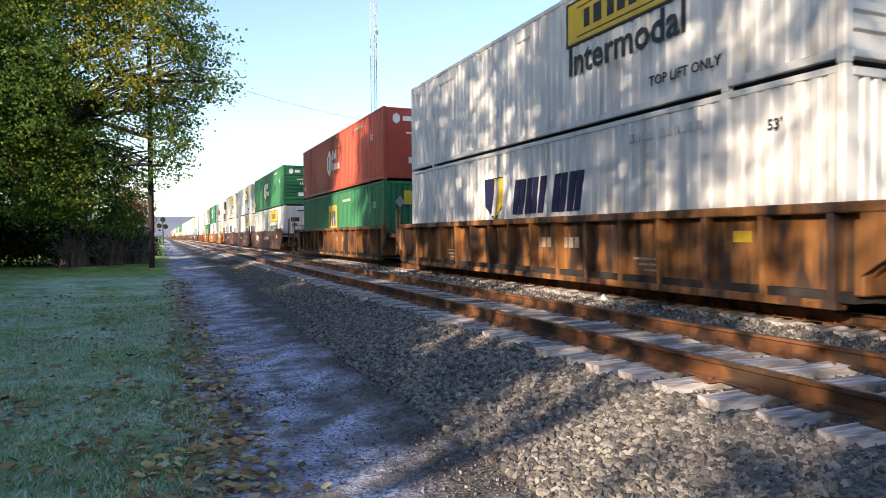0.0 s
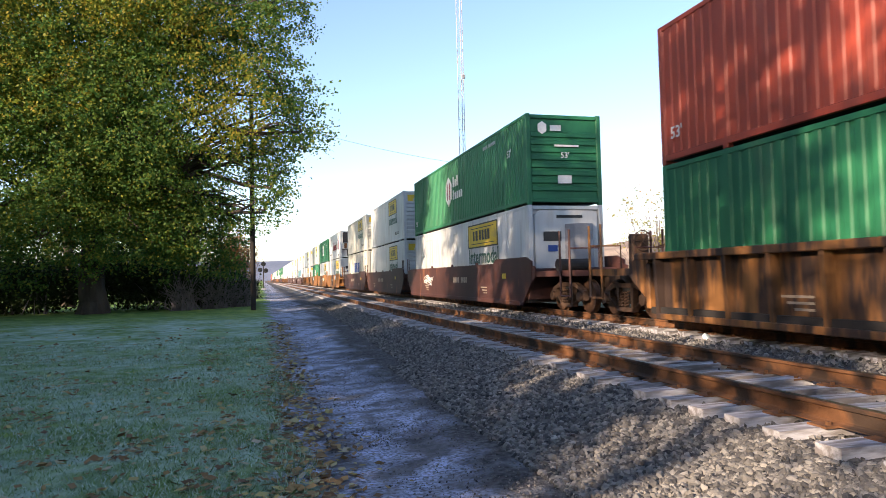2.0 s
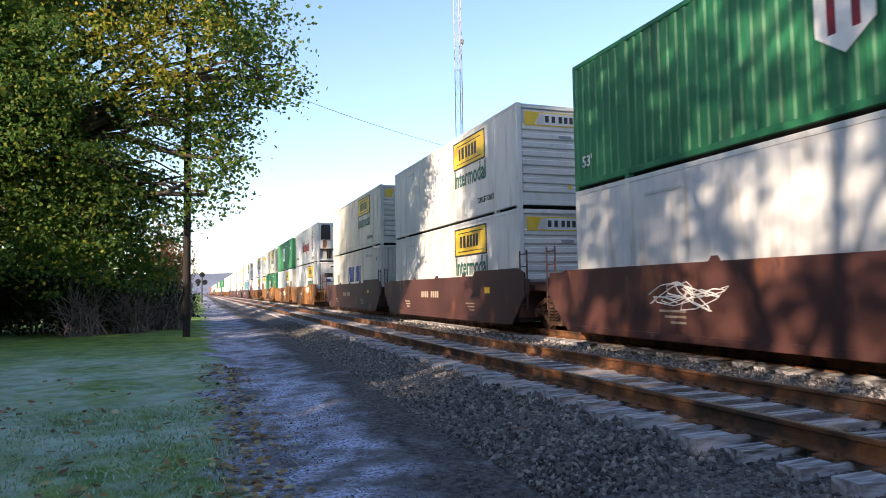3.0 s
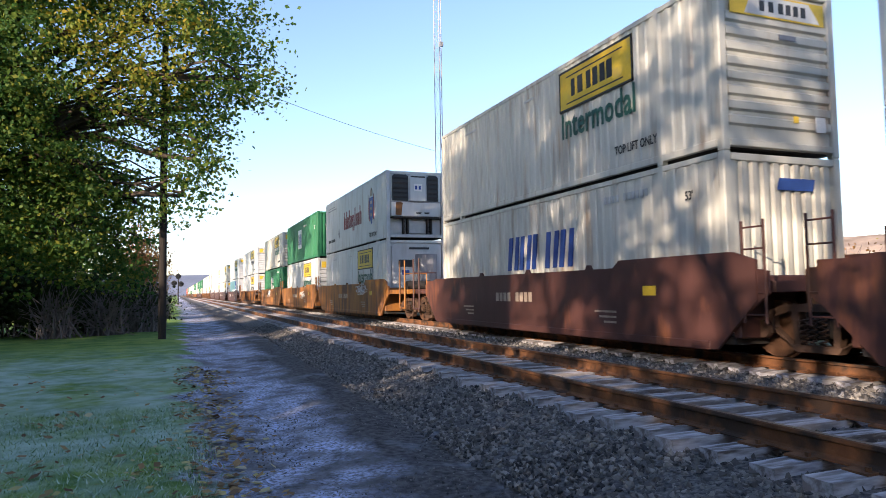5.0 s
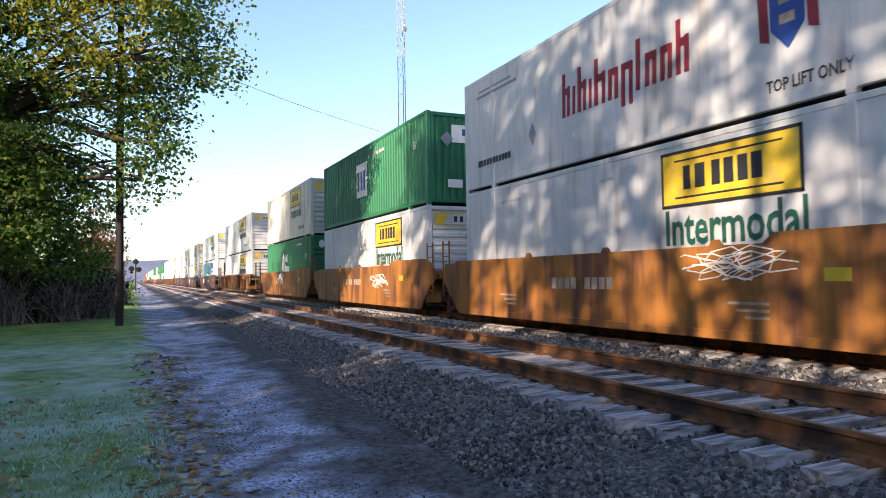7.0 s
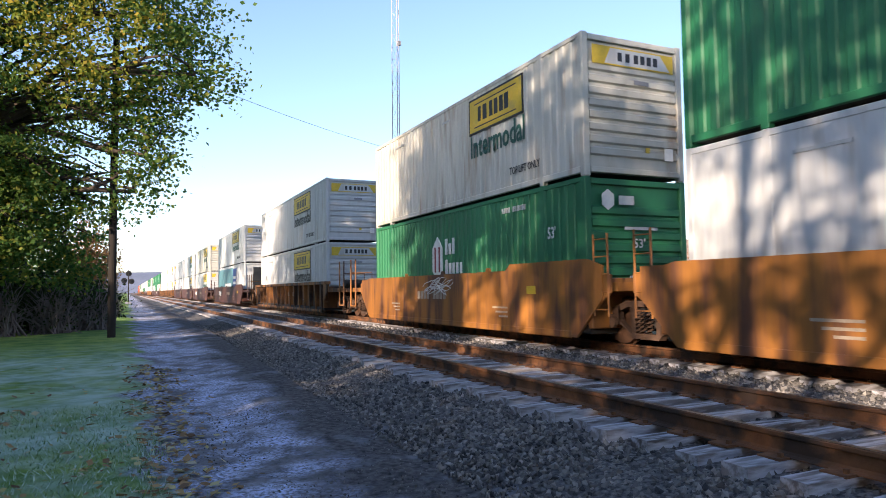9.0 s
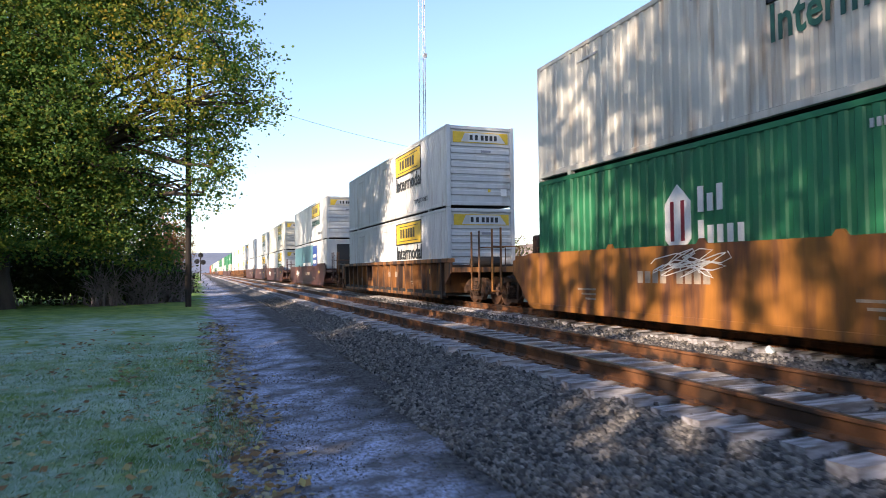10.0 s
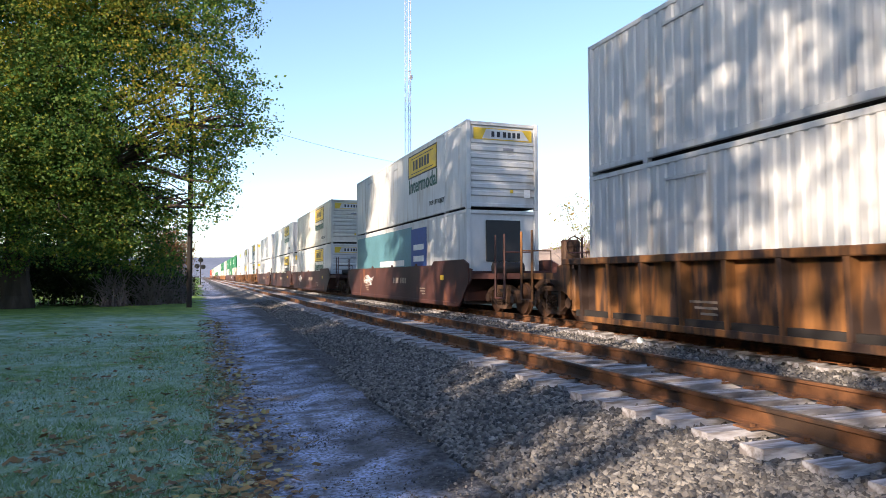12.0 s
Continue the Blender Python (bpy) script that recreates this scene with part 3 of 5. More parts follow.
def mark_hub(end=True):
    def put(c):
        y, z = 9.2, 1.55
        part("hexagon", flat_side([(y + 0.52 * math.sin(k * math.pi / 3), z + 0.66 * math.cos(k * math.pi / 3)) for k in range(6)]), MAT_LETTERWHITE, c, "white hexagon emblem")
        for a in (rect(y + 0.12, y + 0.25, z - 0.36, z + 0.36), rect(y - 0.25, y - 0.12, z - 0.36, z + 0.36)):
            part("emblem_bar", flat_side(a, 0.009), MAT_LETTERRED, c)
        for k in range(3):
            part("name_stroke", flat_side(rect(8.34 - k * 0.3, 8.5 - k * 0.3, z + 0.12, z + (0.56 if k != 1 else 0.42))), MAT_LETTERWHITE, c)
        for k in range(5):
            part("name_stroke", flat_side(rect(8.34 - k * 0.3, 8.5 - k * 0.3, z - 0.42, z - (0.02 if k == 0 else 0.12))), MAT_LETTERWHITE, c)
        lettering("53'", 0.34, MAT_LETTERWHITE, c, side_place(1.75, 1.75), wide=along(1.0))
        lettering("53'", 0.34, MAT_LETTERWHITE, c, side_place(15.8, 0.5), wide=along(1.0))
        [part("serial_mark", flat_side(rect(4.2 - k * 0.13, 4.27 - k * 0.13, 2.48, 2.6)), MAT_FAINT, c) for k in range(11) if k != 4]
        if end:
            part("end_emblem", flat_end([(-0.75 + 0.17 * math.sin(k * math.pi / 3), 2.45 + 0.21 * math.cos(k * math.pi / 3)) for k in range(6)]), MAT_LETTERWHITE, c)
            part("end_name", flat_end(rect(-0.48, -0.1, 2.36, 2.54)), MAT_LETTERWHITE, c)
            part("end_label", flat_end(rect(-0.25, 0.22, 0.68, 0.94)), MAT_LETTERWHITE, c)
            part("end_strip", flat_end(rect(-0.35, 0.5, 1.86, 1.92)), MAT_LETTERWHITE, c)
            lettering("53'", 0.26, MAT_LETTERWHITE, c, end_place(-0.14, 1.50, -0.010))
    return put


def mark_emp(yellow=True):
    def put(c):
        part("name_panel", flat_side(rect(7.7, 9.4, 0.95, 2.25)), MAT_YELLOW if yellow else MAT_LETTERWHITE, c, "panel with dark strokes")
        for k, a in enumerate((8.95, 8.4, 7.95)):
            part("panel_stroke", flat_side(slant(a, a + 0.28, 1.2, 1.95, 0.0), 0.009), MAT_INK if k < 1 else MAT_BLUE, c)
        lettering("53'", 0.34, MAT_LETTERWHITE, c, side_place(1.4, 1.85), wide=along(1.0))
        [part("serial_mark", flat_side(rect(6.4 - k * 0.13, 6.47 - k * 0.13, 2.32, 2.44)), MAT_FAINT, c) for k in range(11) if k != 4]
        part("end_panel", flat_end(rect(-0.45, 0.75, 1.95, 2.5), 0.02), MAT_YELLOW if yellow else MAT_LETTERWHITE, c)
        for a in (-0.1, 0.15, 0.35):
            part("panel_stroke", flat_end(rect(a, a + 0.14, 2.17, 2.38), 0.024), MAT_BLUE, c)
        part("diamond", flat_end([(-0.85, 2.05), (-0.62, 2.28), (-0.39, 2.05), (-0.62, 1.82)][::-1], 0.02), MAT_GREY, c)
        part("end_label", flat_end(rect(-0.6, -0.1, 0.55, 0.8), 0.02), MAT_LETTERWHITE, c)
        lettering("53'", 0.26, MAT_LETTERWHITE, c, end_place(0.02, 1.60, -0.022))
    return put


def mark_crest(c):
    """Crimson name strokes in old-style weight, and a crest."""
    a = 10.15
    for k, w in enumerate((0.34, 0.1, 0.36, 0.1, 0.42, 0.36, 0.4, 0.18, 0.36, 0.36, 0.36)):
        z0, z1 = 1.05 if k != 6 else 0.85, 1.95 if k in (0, 2, 4, 7, 10) else 1.62
        part("name_stroke", flat_side(slant(a - min(0.13, w), a, z0, z1, 0.03)), MAT_LETTERRED, c, "crimson blackletter stroke")
        if w > 0.2:
            part("name_stroke", flat_side(slant(a - w, a - w + 0.12, z0, min(z1, 1.66), 0.03)), MAT_LETTERRED, c)
            part("name_stroke", flat_side(slant(a - w + 0.02, a - 0.02, 1.5, 1.63, 0.01), 0.0075), MAT_LETTERRED, c)
        a -= w + 0.13
    part("crest", flat_side([(3.5, 2.05), (2.75, 2.05), (2.78, 1.15), (3.12, 0.85), (3.47, 1.15)]), MAT_BLUE, c, "blue and red crest")
    part("crest_crown", flat_side([(3.38, 2.12), (2.86, 2.12), (2.92, 2.34), (3.12, 2.5), (3.32, 2.34)]), MAT_FADED, c)
    for z in (1.2, 1.48, 1.76):
        part("crest_lion", flat_side(rect(2.96, 3.28, z, z + 0.14), 0.009), MAT_FADED, c)
    for q in (3.62, 2.62):
        part("crest_supporter", flat_side([(q - 0.11, 1.0), (q + 0.09, 1.05), (q + 0.12, 1.7), (q + 0.02, 2.2), (q - 0.09, 1.75)]), MAT_LETTERRED, c)
    part("side_name", flat_side(rect(12.6, 15.2, 2.36, 2.42)), MAT_GREY, c)
    part("side_name", flat_side(rect(12.9, 15.0, 2.50, 2.54)), MAT_GREY, c)
    [part("web_mark", flat_side(rect(13.0 + k * 0.2, 13.14 + k * 0.2, 0.6, 0.75)), MAT_INK, c) for k in range(11)]
    part("diamond", flat_side([(11.9, 0.95), (11.7, 1.2), (11.5, 0.95), (11.7, 0.7)]), MAT_GREY, c)
    lettering("TOP LIFT ONLY", 0.24, MAT_INK, c, side_place(3.6, 0.3), wide=along(1.0))


def mark_teal(c):
    part("teal_panel", flat_side(rect(6.0, 15.85, 0.25, 2.7), 0.0085), MAT_TEAL, c, "teal painted area")
    part("name_panel", flat_side(rect(4.1, 6.0, 0.9, 2.6), 0.009), MAT_BLUE, c)
    for z in (1.3, 1.75):
        part("name_stroke", flat_side(rect(4.4, 5.7, z, z + 0.22), 0.012), MAT_LETTERWHITE, c)
    part("side_name", flat_side(rect(7.0, 11.0, 1.15, 1.4), 0.0115), MAT_LETTERWHITE, c)


def mark_plain(c):
    lettering("53'", 0.22, MAT_INK, c, side_place(1.5, 2.2), wide=along(1.0))
    [part("serial_mark", flat_side(rect(4.2 - k * 0.17, 4.3 - k * 0.17, 2.42, 2.56)), MAT_FAINT, c) for k in range(11) if k != 4]


# ---- well cars ----
def add_truck(car, y):
    """A two-axle truck (bogie): side frames with springs, bolster, and two wheelsets that roll."""
    t = new("truck")
    t.parent, t.matrix_basis = car, pose(0, y, 0)
    z = 0.44
    for s in (-1, 1):
        x0, x1 = s * 0.93, s * 1.05
        a, b = min(x0, x1), max(x0, x1)
        part("frame_top", Mesh().prism([(-0.98, z + 0.10), (-0.98, z + 0.22), (-0.5, z + 0.38), (0.5, z + 0.38), (0.98, z + 0.22), (0.98, z + 0.10), (0.45, z + 0.27), (-0.45, z + 0.27)], "x", a, b), MAT_STEEL, t, "cast steel side frame")
        part("spring_seat", Mesh().prism([(-0.34, z - 0.30), (0.34, z - 0.30), (0.42, z - 0.20), (-0.42, z - 0.20)], "x", a - 0.02, b + 0.02), MAT_STEEL, t)
        for q in (-1, 1):
            part("frame_column", Mesh().prism([(q * 0.26, z - 0.2), (q * 0.36, z - 0.2), (q * 0.40, z + 0.30), (q * 0.27, z + 0.30)], "x", a, b), MAT_STEEL, t)
            part("frame_diagonal", Mesh().prism([(q * 0.30, z - 0.29), (q * 0.42, z - 0.20), (q * 0.80, z + 0.10), (q * 0.72, z - 0.02)], "x", a, b), MAT_STEEL, t)
            part("pedestal", Mesh().prism([(q * 0.70, z - 0.05), (q * 1.06, z - 0.10), (q * 1.06, z + 0.16), (q * 0.72, z + 0.22)], "x", a, b), MAT_STEEL, t)
        for k in (-0.14, 0.02, 0.16):
            coil = [(s * 1.08 + 0.05 * math.cos(j * math.pi / 4), k + 0.05 * math.sin(j * math.pi / 4), z - 0.18 + 0.36 * j / 40) for j in range(41)]
            part("spring", Mesh().tube(coil, [0.016] * 41, 4), MAT_STEEL, t)
        for q in (-0.86, 0.86):
            part("bearing_cap", Mesh().disc((q, z), 0.13, "x", s * 1.05 if s > 0 else -1.13, 1.13 if s > 0 else -1.05, 14), MAT_STEEL, t)
    part("bolster", Mesh().box(-1.0, 1.0, -0.22, 0.22, z - 0.1, z + 0.28, 0.03), MAT_DARK, t)
    for q in (-0.86, 0.86):
        m = Mesh().tube([(-0.95, 0, 0), (0.95, 0, 0)], [0.08, 0.08], 10)
        for s in (-1, 1):
            m.disc((0, 0), 0.43, "x", s * 0.755 - 0.065, s * 0.755 + 0.065, 28)
            m.disc((0, 0), 0.465, "x", s * 0.70 - 0.018, s * 0.70 + 0.018, 28)
            for k in range(6):
                g = k * math.pi / 3
                m.disc((0.24 * math.cos(g), 0.24 * math.sin(g)), 0.05, "x", s * 0.755 - 0.07, s * 0.755 + 0.072, 8)
        o = part("wheelset", m, MAT_WHEEL, t)
        o.matrix_basis = pose(0, q, 0.44)
    return t


def add_ladder(car, x, y, z0, z1, paint):
    l = part("ladder", Mesh().tube([(x, y - 0.2, z0), (x, y - 0.2, z1)], [0.022, 0.022], 6).tube([(x, y + 0.2, z0), (x, y + 0.2, z1)], [0.022, 0.022], 6), paint, car)
    k = z0 + 0.12
    while k < z1 - 0.05:
        part("rung", Mesh().tube([(x, y - 0.2, k), (x, y + 0.2, k)], [0.014, 0.014], 6), paint, l)
        k += 0.32
    return l


def well_car(label, paint, ribbed, near_gap, far_gap, near_truck, far_truck, length=BOX_L):
    """A container well car in the space of its containers: the near end of the well is y = 0; z is above the rail top."""
    c = tagged(new("well_car"), label, "freight car", "cars of the train")
    SPAN[0] = length
    top, low, half, L = 1.47, 0.12, 1.58, length
    for s in (-1, 1):
        a, b = (-half, -half + 0.05) if s < 0 else (half - 0.05, half)
        y0, y1 = -0.55, L + 0.55
        if ribbed:
            part("side_sill", Mesh().prism([(y0, low + 0.55), (y0 + 0.5, low), (y1 - 0.5, low), (y1, low + 0.55), (y1, top - 0.12), (y0, top - 0.12)], "x", s * (half - 0.26), s * (half - 0.21)), paint, c)
            part("top_chord", Mesh().box(min(s * half, s * (half - 0.27)), max(s * half, s * (half - 0.27)), y0 - 0.2, y1 + 0.2, top - 0.14, top, 0.015), paint, c)
            part("bottom_chord", Mesh().box(min(s * (half - 0.05), s * (half - 0.27)), max(s * (half - 0.05), s * (half - 0.27)), y0 + 0.5, y1 - 0.5, low - 0.02, low + 0.10, 0.01), paint, c)
            for k in range(16):
                y = y0 + 0.55 + k * (y1 - y0 - 1.1) / 15
                part("rib", Mesh().prism([(half - 0.215, low + 0.1), (half - 0.06, low + 0.1), (half - 0.01, top - 0.14), (half - 0.215, top - 0.14)] if s > 0 else
                                         [(-half + 0.215, low + 0.1), (-half + 0.215, top - 0.14), (-half + 0.01, top - 0.14), (-half + 0.06, low + 0.1)], "y", y - 0.05, y + 0.05), paint, c)
        else:
            out = [(y0 - 0.25, low + 0.75), (y0 + 0.55, low), (y1 - 0.55, low), (y1 + 0.25, low + 0.75), (y1 + 0.25, top - 0.05), (y1 - 0.3, top - 0.05), (y1 - 0.3, top - 0.05), (y1 - 0.55, top),
                   (y0 + 3.2, top), (y0 + 3.0, top + 0.14), (y0 + 0.2, top + 0.14), (y0 - 0.25, top)]
            part("side_sill", Mesh().prism(out, "x", a, b), paint, c)
            part("bottom_chord", Mesh().box(min(s * half, s * (half - 0.12)) - (0.012 if s < 0 else 0), max(s * half, s * (half - 0.12)) + (0.012 if s > 0 else 0), y0 + 0.7, y1 - 0.7, low - 0.02, low + 0.12, 0.01), paint, c)
            for k in (along(4.6), along(8.0), along(11.5)):
                part("guide_block", Mesh().prism([(k - 0.12, top), (k + 0.12, top), (k + 0.05, top + 0.09), (k - 0.05, top + 0.09)], "x", a, b), paint, c)
        face = half - 0.21 if ribbed else half
        for k in range(9):
            if k != 4:
                part("number_mark", Mesh().box(s * face - 0.004, s * face + 0.004, 7.6 - k * 0.22, 7.76 - k * 0.22, 0.80, 1.02), MAT_FADED, c)
        part("reflector", Mesh().box(s * face - 0.005, s * face + 0.005, 1.4, 1.75, 0.95, 1.12), MAT_YELLOW, c, "yellow reflective plate")
        for q in (along(3.4), along(12.2)):
            for k in range(3):
                part("data_mark", Mesh().box(s * face - 0.004, s * face + 0.004, q, q + 0.7 - 0.15 * k, 0.62 - 0.1 * k, 0.66 - 0.1 * k), MAT_FADED, c)
    part("well_floor", Mesh().box(-half + 0.1, half - 0.1, -0.3, L + 0.3, 0.2, 0.34), MAT_DARK, c)
    for near, gap, truck in ((True, near_gap, near_truck), (False, far_gap, far_truck)):
        d = -1 if near else 1
        e = 0.0 if near else L

        def span(a, b):
            return (e + d * b, e + d * a) if near else (e + d * a, e + d * b)
        reach = gap
        part("bulkhead", Mesh().box(-half + 0.06, half - 0.06, *span(0.28, 0.42), 0.3, 1.25, 0.02), paint, c)
        part("end_platform", Mesh().prism([(-half + 0.02, e + d * 0.42), (half - 0.02, e + d * 0.42), (half - 0.25, e + d * (reach - 0.35)), (-half + 0.25, e + d * (reach - 0.35))][::d], "z", 1.0, 1.16), paint, c)
        part("centre_sill", Mesh().box(-0.35, 0.35, *span(0.4, reach), 0.62, 1.0, 0.03), MAT_STEEL, c)
        for s in (-1, 1):
            part("gusset", Mesh().prism([(e + d * 0.4, 0.55), (e + d * 1.0, 0.98), (e + d * 1.0, 1.30), (e + d * 0.4, 1.40)], "x", s * (half - 0.07), s * (half - 0.02)), paint, c)
        if truck:
            add_truck(c, e + d * truck)
        if gap > 2.0:
            part("coupler", Mesh().box(-0.13, 0.13, *span(reach, reach + 0.28), 0.70, 0.98, 0.04), MAT_STEEL, c)
            part("knuckle", Mesh().disc((0.06, e + d * (reach + 0.30)), 0.13, "z", 0.68, 1.0, 12), MAT_STEEL, c)
            for s in (-1, 1):
                for q in (reach - 0.45, reach - 1.05):
                    part("grab_post", Mesh().tube([(s * 1.42, e + d * q, 0.45), (s * 1.42, e + d * q, 2.25)], [0.035, 0.03], 6), paint, c, "upright grab post")
                part("sill_step", Mesh().tube([(s * 1.42, e + d * (reach - 0.45), 0.46), (s * 1.42, e + d * (reach - 1.05), 0.46)], [0.03, 0.03], 6), paint, c)
                part("handrail", Mesh().tube([(s * 1.40, e + d * (reach - 0.45), 1.75), (s * 0.55, e + d * (reach - 0.45), 1.75), (s * 0.55, e + d * (reach - 0.45), 1.16)], [0.02] * 3, 6), paint, c)
            part("air_hose", Mesh().tube([(0.4, e + d * (reach - 0.1), 0.75), (0.42, e + d * (reach + 0.15), 0.45), (0.36, e + d * (reach + 0.3), 0.55)], [0.03] * 3, 6), MAT_DARK, c)
            if near:
                m = Mesh()
                ring = [(0.95 + 0.28 * math.cos(k * math.pi / 8), e + d * (reach - 0.7), 1.95 + 0.28 * math.sin(k * math.pi / 8)) for k in range(17)]
                m.tube(ring, [0.02] * 17, 6)
                for k in range(3):
                    g = k * math.pi / 3
                    m.tube([(0.95 - 0.28 * math.cos(g), e + d * (reach - 0.7), 1.95 - 0.28 * math.sin(g)), (0.95 + 0.28 * math.cos(g), e + d * (reach - 0.7), 1.95 + 0.28 * math.sin(g))], [0.012, 0.012], 5)
                part("brake_wheel", m, MAT_STEEL, c)
                part("brake_housing", Mesh().box(0.65, 1.2, *span(reach - 1.0, reach - 0.75), 1.16, 2.15, 0.05), MAT_STEEL, c)
                part("air_tank", Mesh().tube([(-0.7, e + d * 0.75, 1.34), (0.3, e + d * 0.75, 1.34)], [0.18, 0.18], 14), MAT_DARK, c)
        else:
            for s in (-1, 1):
                add_ladder(c, s * (half - 0.02), e + d * 0.75, 0.55, 2.05, paint)
    return c


def graffiti(car, y, z, seed, size=0.9):
    """A pale sprayed scribble on the side."""
    g = random.Random(seed)
    m = Mesh()
    for q in range(3):
        p0, p1, p2 = g.uniform(0, 6), g.uniform(0, 6), g.uniform(2.0, 3.5)
        pts = [(-1.583, y + size * (0.5 * math.sin(t * 0.4 * p2 + p0) + 0.16 * t * 0.4 - 0.5), z + 0.28 * size * math.sin(t * 0.8 + p1) * math.cos(t * 0.33 + p0)) for t in range(22)]
        m.tube(pts, [0.012] * 22, 4)
    part("graffiti", m, MAT_LETTERWHITE, car, "pale sprayed scribble")


WHITE_HUNT = container("white ribbed container with a yellow sign and dark lettering", MAT_WHITE, "corrugated", "ribs", mark_hunt())
WHITE_HUNT2 = container("white smooth container with a framed yellow sign and green lettering", MAT_WHITE, "smooth", "ribs", mark_hunt(True))
WHITE_HUNT2_S = container("white smooth container with a framed yellow sign and green lettering", MAT_WHITE, "smooth", "ribs", mark_hunt(True), FORTY)
CREAM_HUNT = container("off-white ribbed container with a yellow sign and rust streaks", MAT_CREAM, "corrugated", "ribs", mark_hunt(True))
CREAM_HUNT_S = container("off-white ribbed container with a yellow sign and rust streaks", MAT_CREAM, "corrugated", "ribs", mark_hunt(True), FORTY)
REEFER_HUNT = container("white refrigerated container with a yellow sign and grey cooling unit", MAT_WHITE, "smooth", "reefer", mark_hunt(True, False))
REEFER_HUNT_S = container("white refrigerated container with a yellow sign and grey cooling unit", MAT_WHITE, "smooth", "reefer", mark_hunt(True, False), FORTY)
CREST = container("white refrigerated container with crimson lettering and a crest", MAT_WHITE, "smooth", "reefer_vents", mark_crest, FORTY)
SWIFT_A = container("white ribbed container with a slanted dark name and a shield", MAT_WHITE, "corrugated", "folds", mark_swift(False, True))
SWIFT_E = container("off-white ribbed container with a slanted blue name", MAT_CREAM, "corrugated", "folds", mark_swift(True), FORTY)
RED_HUB = container("brick-red ribbed container with a white hexagon emblem", MAT_RED, "corrugated", "plain", mark_hub())
GREEN_HUB = container("green ribbed container with a white hexagon emblem", MAT_GREEN, "corrugated", "ribs", mark_hub())
GREEN_HUB_S = container("green ribbed container with a white hexagon emblem", MAT_GREEN, "corrugated", "ribs", mark_hub(), FORTY)
GREEN_EMP = container("green ribbed container with a yellow name panel", MAT_GREEN, "corrugated", "folds", mark_emp(True))
GREEN_EMP2 = container("green ribbed container with a white name panel", MAT_GREEN, "corrugated", "folds", mark_emp(False), FORTY)
TEAL = container("white and teal refrigerated container with a black end panel", MAT_WHITE, "smooth", "window", mark_teal)
PLAIN = container("plain white ribbed container", MAT_WHITE, "corrugated", "ribs", mark_plain)
TEMPLATES = [WHITE_HUNT, WHITE_HUNT2, WHITE_HUNT2_S, CREAM_HUNT, CREAM_HUNT_S, REEFER_HUNT, REEFER_HUNT_S, CREST, SWIFT_A, SWIFT_E, RED_HUB, GREEN_HUB, GREEN_HUB_S, GREEN_EMP, GREEN_EMP2, TEAL, PLAIN]

JOINT, SHORT_JOINT = 3.05, 2.6
CARS = {}
for key, paint, ribbed, text in (("maroon", MAT_MAROON, False, "maroon smooth-sided well car with rust stains"),
                                 ("ochre", MAT_OCHRE, False, "faded yellow smooth-sided well car"),
                                 ("rust", MAT_RUST, True, "rusty yellow well car with upright ribs")):
    CARS[key, "single"] = well_car(text, paint, ribbed, 3.55, 3.55, 2.1, 2.1)
    CARS[key, "first"] = well_car(text, paint, ribbed, 3.55, 1.5, 2.1, JOINT / 2)
    CARS[key, "middle"] = well_car(text, paint, ribbed, 1.5, 1.5, 0, JOINT / 2)
    CARS[key, "last"] = well_car(text, paint, ribbed, 1.5, 3.55, 0, 2.1)
    CARS[key, "short_first"] = well_car(text, paint, ribbed, 3.1, 1.28, 2.1, SHORT_JOINT / 2, FORTY)
    CARS[key, "short_middle"] = well_car(text, paint, ribbed, 1.28, 1.28, 0, SHORT_JOINT / 2, FORTY)
    CARS[key, "short_last"] = well_car(text, paint, ribbed, 1.28, 3.1, 0, 2.1, FORTY)

for k, (a, b) in enumerate((("ochre", "short_first"), ("ochre", "short_last"), ("ochre", "short_middle"), ("maroon", "first"))):
    graffiti(CARS[a, b], (3.0, 6.2, 3.6, 12.0)[k], (1.2, 1.15, 0.95, 0.9)[k], k)

# near end of the load at the start, car, lower box, upper box
TRAIN = [
    (-36.7, "maroon", "first", WHITE_HUNT2, PLAIN), (-17.5, "maroon", "last", PLAIN, WHITE_HUNT),
    (6.0, "rust", "first", SWIFT_A, WHITE_HUNT), (25.4, "rust", "last", GREEN_EMP, RED_HUB),
    (48.9, "maroon", "first", REEFER_HUNT, GREEN_HUB), (68.0, "maroon", "short_middle", WHITE_HUNT2_S, WHITE_HUNT2_S), (82.8, "maroon", "short_last", SWIFT_E, CREAM_HUNT_S),
    (101.3, "ochre", "short_first", REEFER_HUNT_S, CREST), (116.1, "ochre", "short_middle", WHITE_HUNT2_S, GREEN_EMP2), (130.9, "ochre", "short_last", GREEN_HUB_S, CREAM_HUNT_S),
    (149.8, "rust", "single", WHITE_HUNT, WHITE_HUNT), (173.2, "maroon", "first", TEAL, WHITE_HUNT2),
]
at = 197.0
pick = random.Random(4)
for k in range(26):
    kind = ("first", "middle", "last")[k % 3]
    boxes = [WHITE_HUNT, WHITE_HUNT2, CREAM_HUNT, PLAIN, WHITE_HUNT2, REEFER_HUNT, GREEN_HUB]
    low, up = pick.choice(boxes), pick.choice(boxes)
    if k in (7, 8):
        up = GREEN_HUB
    if k > 21:
        up = low = RED_HUB
    TRAIN.append((at, ("maroon", "rust", "maroon", "ochre")[(k // 3) % 4], kind, low, up))
    at += 19.2 if kind != "last" else 23.5

